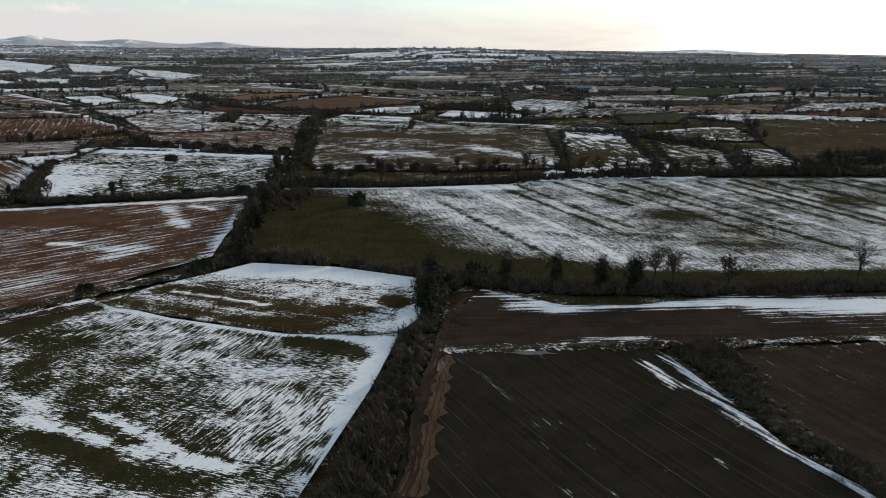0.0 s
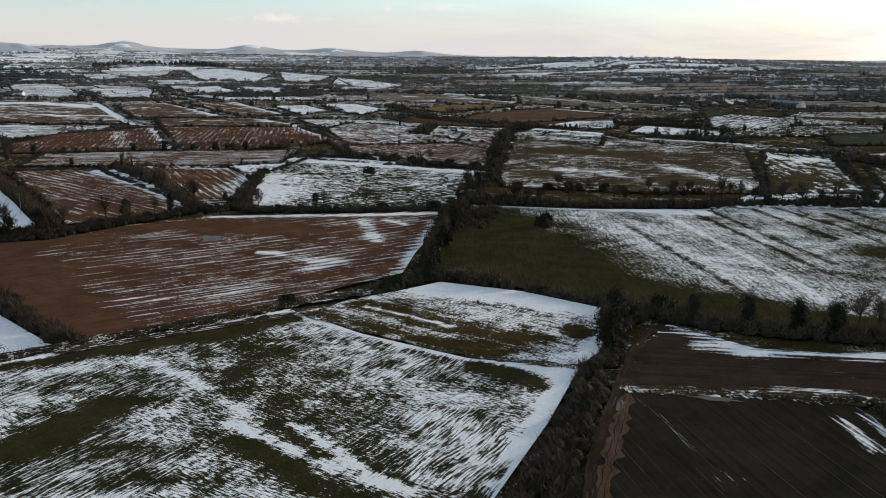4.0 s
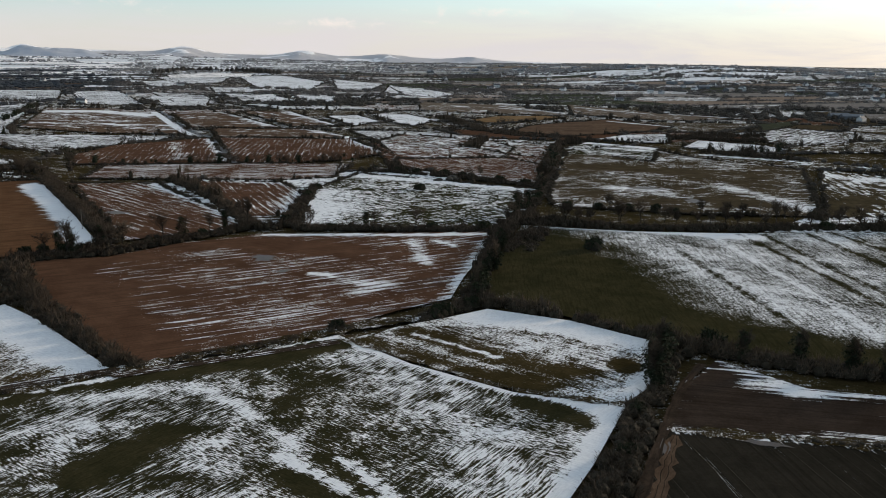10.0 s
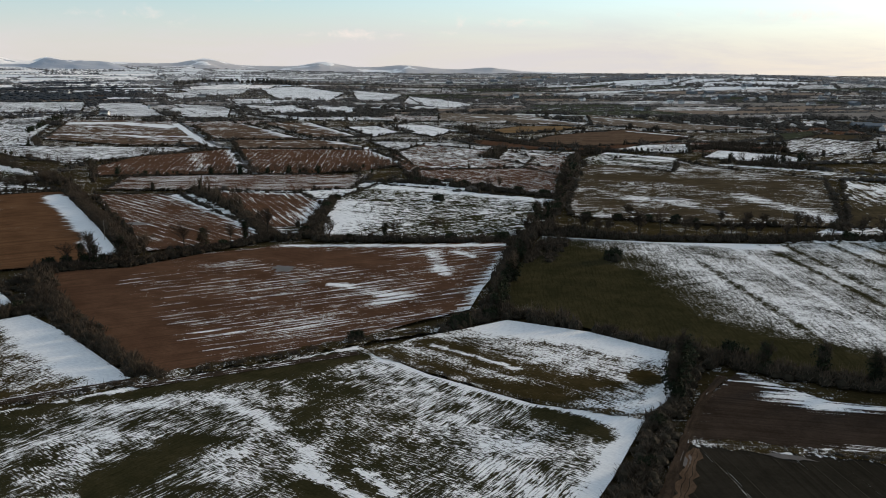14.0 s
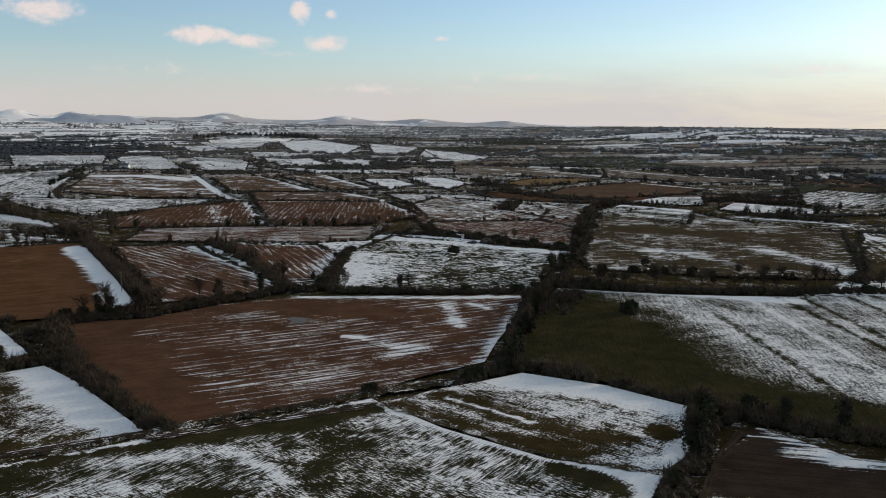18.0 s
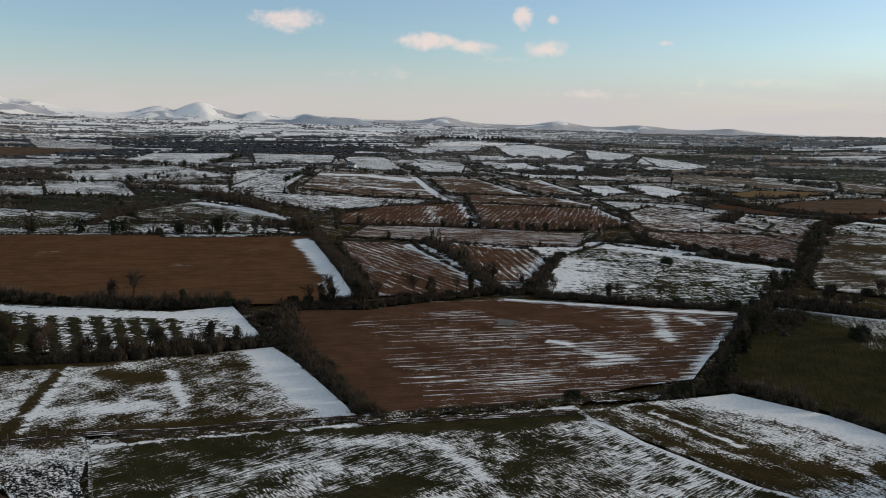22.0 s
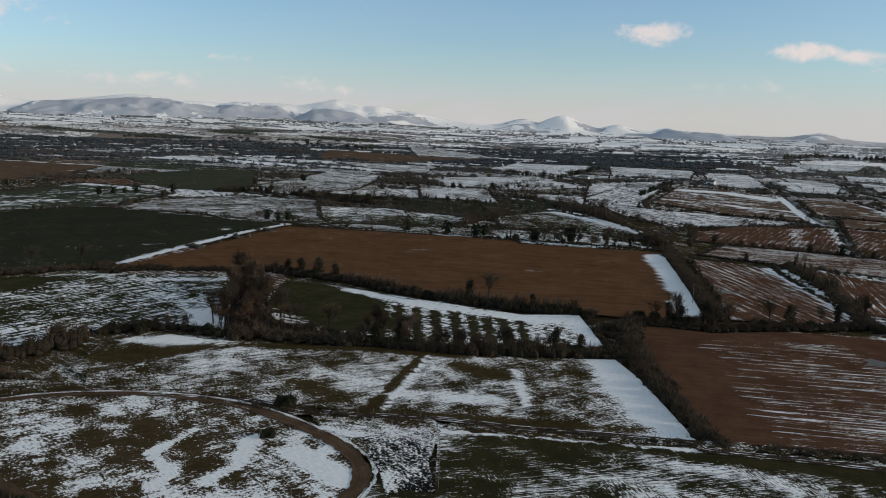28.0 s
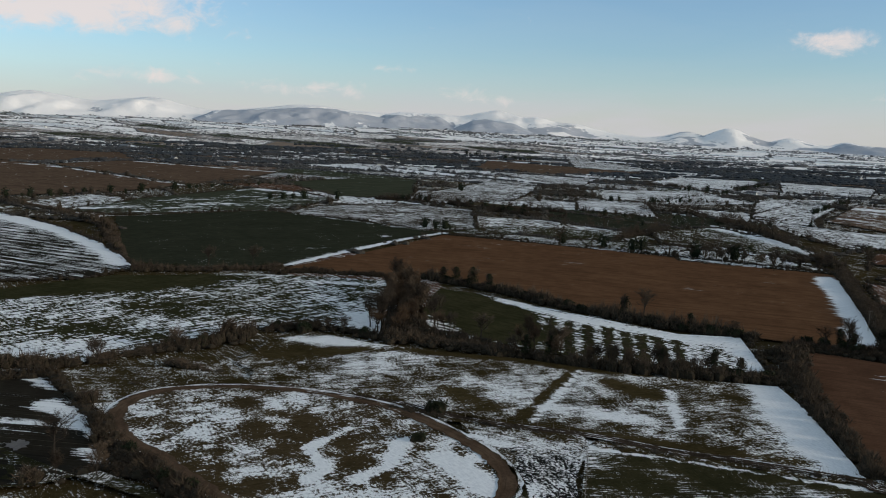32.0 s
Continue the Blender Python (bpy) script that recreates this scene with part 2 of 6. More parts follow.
M_LOAM = land("damp_brown_loam", (0.027, 0.019, 0.014), (0.050, 0.036, 0.027), 3.0, 1.1, 0.5, 0.8, 0.10, 0.06, 0.02, 0.9)
M_STRIPE = land("drifted_grass", (0.024, 0.024, 0.011), (0.046, 0.041, 0.020), 5.0, 1.3, 0.75, 1.5, 0.02, 0.04, 0.07, 0.55, True, grit=0.55)
M_PASTURE = land("snowed_over_pasture", (0.038, 0.030, 0.017), (0.078, 0.060, 0.034), 7.0, 1.2, 0.7, 1.3, 0.03, 0.05, 0.05, 0.30, True, grit=0.30)
M_CROP = land("dark_green_crop", (0.023, 0.025, 0.016), (0.037, 0.038, 0.024), 4.0, 0.8, 0.6, 1.4, 0.05)
M_ROUGH = land("rough_olive_pasture", (0.028, 0.021, 0.009), (0.068, 0.049, 0.022), 3.5, 0.75, 1.0, 1.8, 0.04, 0.11, 0.20, 1.7, True, grit=1.5)
M_PADDOCK = land("trodden_brown_paddock", (0.038, 0.027, 0.013), (0.078, 0.055, 0.028), 3.5, 0.45, 1.25, 1.7, 0.03, 0.10, 0.22, 1.1, True, grit=1.1)
M_TAN = land("tan_moor_grass", (0.100, 0.078, 0.058), (0.170, 0.132, 0.098), 7.0, 1.0, 0.6, 0.8, 0.03, 0.10, 0.012, 0.12, grit=0.2)
# stubble colour brightened to carry the sunlight on one strip
M_STRAW = land("sunlit_straw_stubble", (0.150, 0.094, 0.048), (0.215, 0.140, 0.074), 6.0, 0.7, 0.5, 0.5, 0.03, 0.10, 0.02, 0.2, grit=0.2)
M_MOOR = land("wet_brown_moor", (0.043, 0.033, 0.020), (0.084, 0.063, 0.037), 5.0, 1.1, 0.8, 1.5, 0.05, 0.06, 0.06, 0.5, grit=0.6)
M_BOG = land("black_bog", (0.010, 0.010, 0.010), (0.026, 0.024, 0.020), 5.0, 0.7, 0.9, 2.4, 0.05, 0.05, 0.5, 1.2, True)
# far copies of the land: distance haze is mixed into their base colours
M_FAR = land("distant_hazed_land", (0.076, 0.061, 0.049), (0.122, 0.098, 0.078), 9.0, 0.9, 1.0, 0.9, 0.03, 0.10, 0.02, 0.10, grit=0.12)
M_FAR_SNOW = land("distant_hazed_snow_land", (0.050, 0.043, 0.034), (0.095, 0.079, 0.060), 9.0, 1.0, 0.55, 1.2, 0.03, 0.09, 0.03, 0.32, grit=0.30)
M_FAR_GREEN = land("distant_hazed_green_land", (0.040, 0.044, 0.028), (0.060, 0.062, 0.040), 9.0, 0.8, 0.7, 0.8, 0.03, 0.1, 0.02, 0.10, grit=0.14)
M_FAR_BROWN = land("distant_hazed_brown_land", (0.085, 0.055, 0.038), (0.130, 0.086, 0.056), 9.0, 0.8, 0.7, 0.8, 0.03, 0.1, 0.02, 0.10, grit=0.14)
# lighter still: bright haze painted into the base colour of the remotest land
M_HAZED = land("hazed_winter_land", (0.160, 0.142, 0.126), (0.240, 0.214, 0.188), 9.0, 0.9, 1.0, 0.9, 0.03, 0.15, 0.02, 0.08, grit=0.08)
M_HAZED_SNOW = land("hazed_snowy_land", (0.150, 0.134, 0.118), (0.225, 0.200, 0.174), 9.0, 0.9, 0.8, 0.9, 0.03, 0.12, 0.025, 0.10, grit=0.09)
M_HAZED_GREEN = land("hazed_green_land", (0.120, 0.122, 0.092), (0.175, 0.172, 0.130), 9.0, 0.8, 0.7, 0.8, 0.03, 0.12, 0.02, 0.09, grit=0.09)
M_HAZED_BROWN = land("hazed_brown_land", (0.175, 0.135, 0.106), (0.250, 0.192, 0.148), 9.0, 0.8, 0.7, 0.8, 0.03, 0.12, 0.02, 0.09, grit=0.09)
# warm bright snow colour stands in for direct sun on the foothills
M_UPLAND = land("sunlit_upland_snow", (0.20, 0.17, 0.15), (0.32, 0.28, 0.25), 9.0, 0.9, 0.9, 1.0, 0.03, 0.10, 0.02, 0.09, grit=0.07, sunlit_snow=(0.93, 0.89, 0.85))
M_MUD = land("dark_wheel_ruts", (0.024, 0.018, 0.013), (0.060, 0.042, 0.030), 1.4, 0.6, 0.4, 0.4, 0.2)
M_THORN = plain("dark_thorn", (0.028, 0.022, 0.016), (0.066, 0.052, 0.038), 0.3)
M_TRACK = land("muddy_track", (0.062, 0.039, 0.025), (0.118, 0.078, 0.051), 1.4, 0.6, 0.4, 0.4, 0.2)
M_TWIG = plain("bare_twigs", (0.040, 0.030, 0.021), (0.096, 0.070, 0.048), 0.4, per_object=0.3)
M_BARK = plain("bark", (0.022, 0.017, 0.013), (0.055, 0.045, 0.036), 1.5)
# filler inside hedges and bushes; shade between the twigs is in its dark colour
M_CORE = plain("hedge_inner_shade", (0.019, 0.015, 0.010), (0.042, 0.034, 0.022), 0.6)
M_IVY = plain("ivy_leaves", (0.013, 0.017, 0.009), (0.032, 0.038, 0.019), 0.8, per_object=0.2)
# three steps of woods, each lighter: more distance haze mixed into the colour
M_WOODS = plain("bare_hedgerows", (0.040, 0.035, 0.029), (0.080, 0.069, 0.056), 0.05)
M_WOODS_FAR = plain("distant_hazed_woods", (0.044, 0.044, 0.046), (0.084, 0.082, 0.080), 0.03)
M_WOODS_HAZE = plain("remote_hazed_woods", (0.110, 0.108, 0.110), (0.180, 0.172, 0.168), 0.02)
M_ROAD = plain("wet_asphalt", (0.030, 0.030, 0.031), (0.060, 0.060, 0.060), 0.8, 0.55, 0.4)
M_WALL = plain("white_plaster", (0.52, 0.51, 0.49), (0.72, 0.71, 0.68), 0.4, per_object=0.8)
M_SLATE = plain("slate_roof", (0.05, 0.052, 0.058), (0.11, 0.11, 0.115), 1.0, 0.6, 0.3)
M_SHEET = plain("grey_metal_sheet", (0.08, 0.09, 0.10), (0.15, 0.16, 0.17), 0.6, 0.5, 0.4)
M_PANE = plain("dark_window", (0.012, 0.014, 0.017), (0.03, 0.033, 0.038), 1.0, 0.15, 0.5)
M_POST = plain("weathered_timber", (0.10, 0.085, 0.07), (0.19, 0.165, 0.14), 3.0)
M_WATER = plain("shallow_water", (0.070, 0.058, 0.049), (0.115, 0.096, 0.082), 0.4, 0.5, 0.12)
M_OSIER = plain("ruddy_osier_twigs", (0.047, 0.031, 0.019), (0.098, 0.062, 0.037), 0.4, per_object=0.3)
# woods towards the sun: glowing haze painted into their colour
M_WOODS_SUNWARD = plain("sunward_hazed_woods", (0.078, 0.069, 0.063), (0.136, 0.120, 0.106), 0.03)
M_WOODS_SUNWARD_FAR = plain("far_sunward_hazed_woods", (0.175, 0.168, 0.164), (0.255, 0.243, 0.234), 0.02)
# bluish tint imitates the air between eye and woods
M_WOODS_BLUE = plain("haze_blue_woods", (0.027, 0.032, 0.037), (0.056, 0.061, 0.066), 0.012)
M_SNOW = plain("lying_snow", SNOW_OLD, SNOW, 0.6, 0.7, 0.2)


# ---------------------------------------------------------------- geometry helpers
def mesh_object(name, verts, faces, mat, parent=None, smooth_faces=False):
    me = bpy.data.meshes.new(name)
    me.from_pydata([tuple(v) for v in verts], [], [tuple(f) for f in faces])
    if smooth_faces:
        me.polygons.foreach_set("use_smooth", [True] * len(me.polygons))
    me.materials.append(mat)
    ob = new(name, me)
    if parent:
        ob.parent = parent
    return ob


def inside(poly, pts):
    x, y = pts[:, 0], pts[:, 1]
    r = np.zeros(len(pts), bool)
    for (x1, y1), (x2, y2) in zip(poly, poly[1:] + poly[:1]):
        if y1 == y2:
            continue
        r ^= ((y1 > y) != (y2 > y)) & (x < (x2 - x1) * (y - y1) / (y2 - y1) + x1)
    return r


def line_distance(line, pts):
    best = np.full(len(pts), 1e9)
    for a, b in zip(line[:-1], line[1:]) if len(line) > 1 else [(line[0], (line[0][0] + 0.01, line[0][1]))]:
        a, b = np.array(a, float), np.array(b, float)
        d = b - a
        t = np.clip(((pts - a) @ d) / max(d @ d, 1e-9), 0, 1)
        best = np.minimum(best, np.hypot(*(pts - a - t[:, None] * d).T))
    return best


def soft_noise(pts, size, seed):
    """Smooth value noise on a lattice of that size, from -1 to 1."""
    g = np.random.RandomState(seed).uniform(-1, 1, (64, 64))
    p = pts / size
    i = np.floor(p).astype(int)
    f = p - i
    f = f * f * (3 - 2 * f)
    q = lambda a, b: g[(i[:, 0] + a) % 64, (i[:, 1] + b) % 64]
    return (q(0, 0) * (1 - f[:, 0]) + q(1, 0) * f[:, 0]) * (1 - f[:, 1]) + (q(0, 1) * (1 - f[:, 0]) + q(1, 1) * f[:, 0]) * f[:, 1]


# low swells of the land: place, radius, height; and the foot of the mountains, higher to the left
SWELLS = [(0, 2800, 470, 33), (30, 3900, 500, 9), (-470, 4200, 500, 4), (-1250, 2050, 420, 5), (-1000, 2300, 380, 4)]


def rise(pts):
    z = np.zeros(len(pts))
    for x, y, r, h in SWELLS:
        z += h * np.exp(-((pts[:, 0] - x) ** 2 + (pts[:, 1] - y) ** 2) / (r * r))
    near = np.hypot(pts[:, 0], pts[:, 1])
    az = np.degrees(np.arctan2(-pts[:, 0], pts[:, 1]))
    foot = np.interp(az, (-40, 10, 25, 35, 45, 52, 57, 62, 70, 100, 130), (2, 4, 14, 34, 46, 50, 60, 84, 92, 92, 30))
    z += foot * np.clip((near - 2500) / 1700, 0, 1) ** 1.1
    return z * np.clip((near - 1100) / 600, 0, 1)


FIELDS, OPEN_LAND = [], []      # outlines of all fields; of those that hedges keep out of


def wavy(poly, amount, seed):
    """The outline with soft bends between its corners."""
    rnd, out = random.Random(seed), []
    for a, b in zip(poly, poly[1:] + poly[:1]):
        a, b = Vector(a), Vector(b)
        n = max(1, int((b - a).length / 22))
        side = Vector((-(b - a).y, (b - a).x)).normalized() if (b - a).length > 0 else Vector((0, 0))
        for k in range(n):
            p = a.lerp(b, k / n)
            if k:
                p = p + side * rnd.uniform(-amount, amount)
            out.append((p.x, p.y))
    return out


def add_rows(me, pts, way, cover):
    d = np.array(way, float)
    d /= np.hypot(*d)
    rows = np.zeros((len(pts), 3), np.float32)
    rows[:, 0], rows[:, 1] = pts @ d, pts @ np.array((-d[1], d[0]))
    me.attributes.new("rows", "FLOAT_VECTOR", "POINT").data.foreach_set("vector", rows.ravel())
    me.attributes.new("cover", "FLOAT", "POINT").data.foreach_set("value", np.clip(cover, 0, 1.2).astype(np.float32))


def field(label, poly, mat, cover, way, marks=(), lift=0.10, step=0.0, bend=1.2, patchy=0.15, name="field", keep=False):
    """One field: its outline, its ground, how much snow lies (0 to 1), the way of its drills, and marks (line, half width, snow more or less)."""
    seed = len(FIELDS) + 1
    FIELDS.append(poly)
    if cover >= 0.3 or mat in (M_ORANGE, M_CROP):
        OPEN_LAND.append(poly)
    if mat is M_GREEN and not keep and np.hypot(*np.mean(poly, 0)) > 330:
        mat = M_STRIPE
    # beyond this distance fields take the copies with haze in their colour
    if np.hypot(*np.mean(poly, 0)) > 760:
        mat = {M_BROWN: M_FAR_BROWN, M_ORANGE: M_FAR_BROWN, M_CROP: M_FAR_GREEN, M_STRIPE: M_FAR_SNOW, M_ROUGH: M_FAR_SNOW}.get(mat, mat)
    elif mat is M_ROUGH and np.hypot(*np.mean(poly, 0)) > 400:
        mat = M_PASTURE
    edge = wavy([tuple(p) for p in poly], bend, seed)
    e = np.array(edge)
    lo, hi = e.min(0), e.max(0)
    if not step:
        near = max(60.0, np.hypot(*e.T).min())
        step = max(2.5, near / 75)
    gx, gy = np.meshgrid(np.arange(lo[0], hi[0], step), np.arange(lo[1], hi[1], step))
    g = np.stack([gx.ravel(), gy.ravel()], 1)
    g += np.random.RandomState(seed).uniform(-0.3, 0.3, g.shape) * step
    g = g[inside(edge, g) & (line_distance(edge + edge[:1], g) > step * 0.4)]
    co = [Vector(p) for p in edge] + [Vector(p) for p in g]
    n = len(edge)
    out = delaunay_2d_cdt(co, [(k, (k + 1) % n) for k in range(n)], [list(range(n))], 1, 0.001)
    pts = np.array([tuple(v) for v in out[0]])
    z = rise(pts) + lift + 0.35 * soft_noise(pts, 60, 5) * (np.hypot(*pts.T) < 1200)
    ob = mesh_object(name, np.column_stack([pts, z]), out[2], mat, smooth_faces=True)
    c = np.full(len(pts), float(cover) * 0.9) + patchy * (0.6 * soft_noise(pts, 28, seed) + 0.4 * soft_noise(pts, 11, seed + 50))
    for line, half, gain in marks:
        c += gain * np.clip(1.4 - line_distance(line, pts) / half, 0, 1)
    if cover <= 0 and not marks:
        c[:] = 0
    add_rows(ob.data, pts, way, c)
    return tagged(ob, label, "field", kind="structure")


# ---------------------------------------------------------------- ground sheet and mountains
def ground_sheet():
    rad = np.concatenate([[0], np.geomspace(40, 4780, 90)])
    ang = np.linspace(0, 2 * math.pi, 241)[:-1]
    v = np.array([(r * math.cos(a), r * math.sin(a)) for r in rad for a in ang])
    n = len(ang)
    f = [(i * n + k, (i + 1) * n + k, (i + 1) * n + (k + 1) % n, i * n + (k + 1) % n) for i in range(len(rad) - 1) for k in range(n)]
    z = rise(v) - 0.9
    ob = mesh_object("ground", np.column_stack([v, z]), f, M_ROUGH, smooth_faces=True)
    r = np.hypot(*v.T)
    add_rows(ob.data, v, (1.0, 0.25), np.where(r < 900, 0.14, 0.36) + 0.1 * soft_noise(v, 240, 3))
    return tagged(ob, "winter farmland with patches of snow reaching to the horizon", "ground", kind="structure")


ground_sheet()

# ---------------------------------------------------------------- mountains
def mountain_material(name, bare, white, low, high, share):
    m, nt, b = material(name, 0.9, 0.1)
    geo = nt.nodes.new("ShaderNodeNewGeometry")
    pos = geo.outputs["Position"]
    s = nd(nt, "ShaderNodeSeparateXYZ")
    nt.links.new(pos, s.inputs[0])
    n = noise_tex(nt, pos, 0.0045, 4, 0.55, 0.8)
    n2 = noise_tex(nt, vmath(nt, "MULTIPLY", pos, (1.0, 1.0, 2.0)), 0.03, 5, 0.65)
    h = smooth(nt, s.outputs[2], low, high)
    v = math_node(nt, "MULTIPLY_ADD", math_node(nt, "SUBTRACT", n, 0.5), 2.2, math_node(nt, "MULTIPLY_ADD", math_node(nt, "SUBTRACT", n2, 0.5), 0.7, math_node(nt, "MULTIPLY_ADD", h, 0.5, share)))
    nt.links.new(mix(nt, smooth(nt, v, 0.45, 0.55), bare, white), b.inputs["Base Color"])
    bump(nt, b, math_node(nt, "MULTIPLY_ADD", n2, 0.6, n), 0.35, 20.0)
    return m


# haze lifts the bare colours to blue-grey; sunlight is painted into the warm snow
M_PEAK = mountain_material("hazed_sunlit_snowy_mountain", (0.46, 0.47, 0.50), (0.95, 0.91, 0.87), 80, 160, 0.60)
M_HILL = mountain_material("haze_blue_hill", (0.43, 0.45, 0.49), (0.92, 0.90, 0.88), 105, 150, 0.12)
M_FELL = mountain_material("hazed_fell", (0.52, 0.50, 0.50), (0.92, 0.90, 0.88), 30, 80, 0.30)


def mountain_range(name, label, az_lo, az_hi, dist, depth, crest, peaks, mat, seed, rough=1.0):
    """A range of rounded hills: the saddles' height by azimuth, summits (azimuth, height over the eye in degrees, half width in degrees)."""
    nu, nv = int((az_hi - az_lo) * 6), 46
    az, v = np.meshgrid(np.linspace(az_lo, az_hi, nu), np.linspace(-1, 1, nv))
    az, v = az.ravel(), v.ravel()
    saddle = np.interp(az, *crest)
    top = saddle.copy()
    for a, e, w in peaks:
        base = np.interp(a, *crest)
        top = np.maximum(top, saddle + (e - base) * np.exp(-np.abs((az - a) / w) ** 1.9))
    end = np.clip(np.minimum(az - az_lo, az_hi - az) / 1.5, 0, 1)
    loc = np.stack([az * 70, v * 400], 1)
    v2 = v + 0.16 * soft_noise(loc, 190, seed) + 0.07 * soft_noise(loc, 70, seed + 1)
    r = dist + v * depth
    height = 85 + np.tan(np.radians(top)) * dist
    p = np.stack([-np.sin(np.radians(az)) * r, np.cos(np.radians(az)) * r], 1)
    foot = rise(p) - 4
    prof = np.clip(1 - np.abs(v2), 0, 1)
    prof = prof * prof * (3 - 2 * prof)
    spur = 1 + rough * (0.30 * soft_noise(loc, 110, seed + 2) + 0.22 * soft_noise(loc, 45, seed + 3) + 0.10 * soft_noise(loc, 18, seed + 4)) * np.clip(1.12 - prof, 0, 1) * 1.5
    z = foot + np.maximum(height - foot, 2) * prof * spur * end
    f = [(j * nu + i, j * nu + i + 1, (j + 1) * nu + i + 1, (j + 1) * nu + i) for j in range(nv - 1) for i in range(nu - 1)]
    ob = mesh_object(name, np.column_stack([p, z]), f, mat, smooth_faces=True)
    return tagged(ob, label, "mountain", kind="structure")


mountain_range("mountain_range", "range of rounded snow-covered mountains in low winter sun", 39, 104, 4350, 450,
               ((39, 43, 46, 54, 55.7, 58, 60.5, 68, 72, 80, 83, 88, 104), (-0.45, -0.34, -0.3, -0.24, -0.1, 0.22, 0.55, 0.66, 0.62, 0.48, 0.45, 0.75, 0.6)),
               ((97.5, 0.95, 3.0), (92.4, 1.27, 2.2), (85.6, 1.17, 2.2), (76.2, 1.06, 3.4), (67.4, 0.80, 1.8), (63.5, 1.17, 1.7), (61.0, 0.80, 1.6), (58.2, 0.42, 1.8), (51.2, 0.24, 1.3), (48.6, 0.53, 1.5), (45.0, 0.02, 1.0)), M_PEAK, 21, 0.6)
for lo, hi, dist, crest, peaks in ((69.5, 83.5, 3990, ((69.5, 74, 81, 83.5), (0.30, 0.62, 0.50, 0.30)), ((76.0, 0.90, 2.6), (79.0, 0.66, 1.8))),
                                   (65.8, 72.5, 4060, ((65.8, 69, 72.5), (0.35, 0.60, 0.40)), ((69.6, 0.78, 1.6), (67.6, 0.62, 1.2))),
                                   (60.8, 66.6, 4000, ((60.8, 64, 66.6), (0.20, 0.45, 0.30)), ((64.3, 0.55, 1.4),)),
                                   (37.0, 43.6, 4030, ((37, 40, 43.6), (-0.48, -0.30, -0.40)), ((41.9, -0.16, 0.9), (39.6, -0.30, 1.4)))):
    mountain_range("hill", "haze-blue moorland hill below the snowy summits", lo, hi, dist, 230, crest, peaks, M_HILL, int(lo), 1.2)
mountain_range("fells", "low haze-paled blue-grey fells thinly streaked with snow", -42, 44, 4450, 400,
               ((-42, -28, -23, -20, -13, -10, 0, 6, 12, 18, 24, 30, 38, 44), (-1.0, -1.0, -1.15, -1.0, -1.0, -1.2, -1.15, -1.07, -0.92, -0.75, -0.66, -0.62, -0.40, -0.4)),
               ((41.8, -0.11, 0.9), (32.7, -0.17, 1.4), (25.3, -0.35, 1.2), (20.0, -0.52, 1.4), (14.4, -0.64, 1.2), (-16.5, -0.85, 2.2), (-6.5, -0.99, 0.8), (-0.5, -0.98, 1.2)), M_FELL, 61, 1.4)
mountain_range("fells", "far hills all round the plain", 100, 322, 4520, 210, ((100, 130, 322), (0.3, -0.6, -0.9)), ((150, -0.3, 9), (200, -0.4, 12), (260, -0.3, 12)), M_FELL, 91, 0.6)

# ---------------------------------------------------------------- fields, near to far
def way(line):
    return (line[1][0] - line[0][0], line[1][1] - line[0][1])


field("green meadow under broken wind-blown snow in rows", [(-188, 125), (-166, 150), (-140, 178), (-120, 200), (-98, 225), (-70, 209), (-39, 198), (-11, 197), (-15, 165), (-23, 122), (-55, 95), (-150, 70), (-185, 85), (-153, 101)], M_GREEN, 0.47, way([(-46, 156), (-41, 171)]),
      [([(-12, 195), (-16, 167), (-19, 149)], 3.2, 0.8), ([(-93, 220), (-63, 207), (-39, 198), (-16, 195)], 2.2, 0.6), ([(-157, 106), (-166, 130), (-160, 144)], 17, -0.25), ([(-79, 150), (-58, 139), (-36, 131)], 1.2, 0.75),
       ([(-66, 152), (-49, 139), (-35, 131)], 1.2, 0.75), ([(-71, 150), (-55, 140), (-39, 133)], 3.0, -0.35), ([(-73, 141), (-55, 131), (-41, 124)], 4.0, -0.3), ([(-19, 186), (-30, 191), (-33, 193)], 4, -0.55), ([(-117, 178), (-99, 169), (-77, 154), (-61, 141)], 2.0, 0.3), ([(-108, 150), (-110, 141), (-113, 132)], 6, -0.6),
       ([(-155, 159), (-137, 174), (-121, 188), (-98, 213)], 6, -0.5), ([(-124, 122), (-125, 142), (-101, 136)], 16, -0.12), ([(-186, 124), (-165, 148), (-139, 176), (-119, 198), (-98, 223)], 0.9, 0.8), ([(-111, 210), (-94, 217)], 6, -0.4), ([(-42, 167), (-19, 140), (-30, 128)], 20, 0.16), ([(-100, 193), (-73, 167)], 15, -0.22)], step=2.2, patchy=0.22)
field("snowy pasture corner with a hollow", [(-94, 221), (-83, 238), (-72, 250), (-61, 264), (-33, 260), (-4, 247), (-6, 212), (-11, 199), (-40, 201)], M_ROUGH, 0.56, way([(-72, 233), (-12, 210)]),
      [([(-61, 259), (-33, 256), (-6, 245)], 9, 0.7), ([(-5, 239), (-8, 208)], 4, 0.5), ([(-78, 234), (-50, 222), (-27, 216)], 5, -0.45), ([(-77, 233), (-48, 221)], 1.2, 0.7), ([(-12, 225)], 5, -0.8), ([(-88, 223), (-57, 209), (-33, 204)], 5, -0.35)], step=2.2)
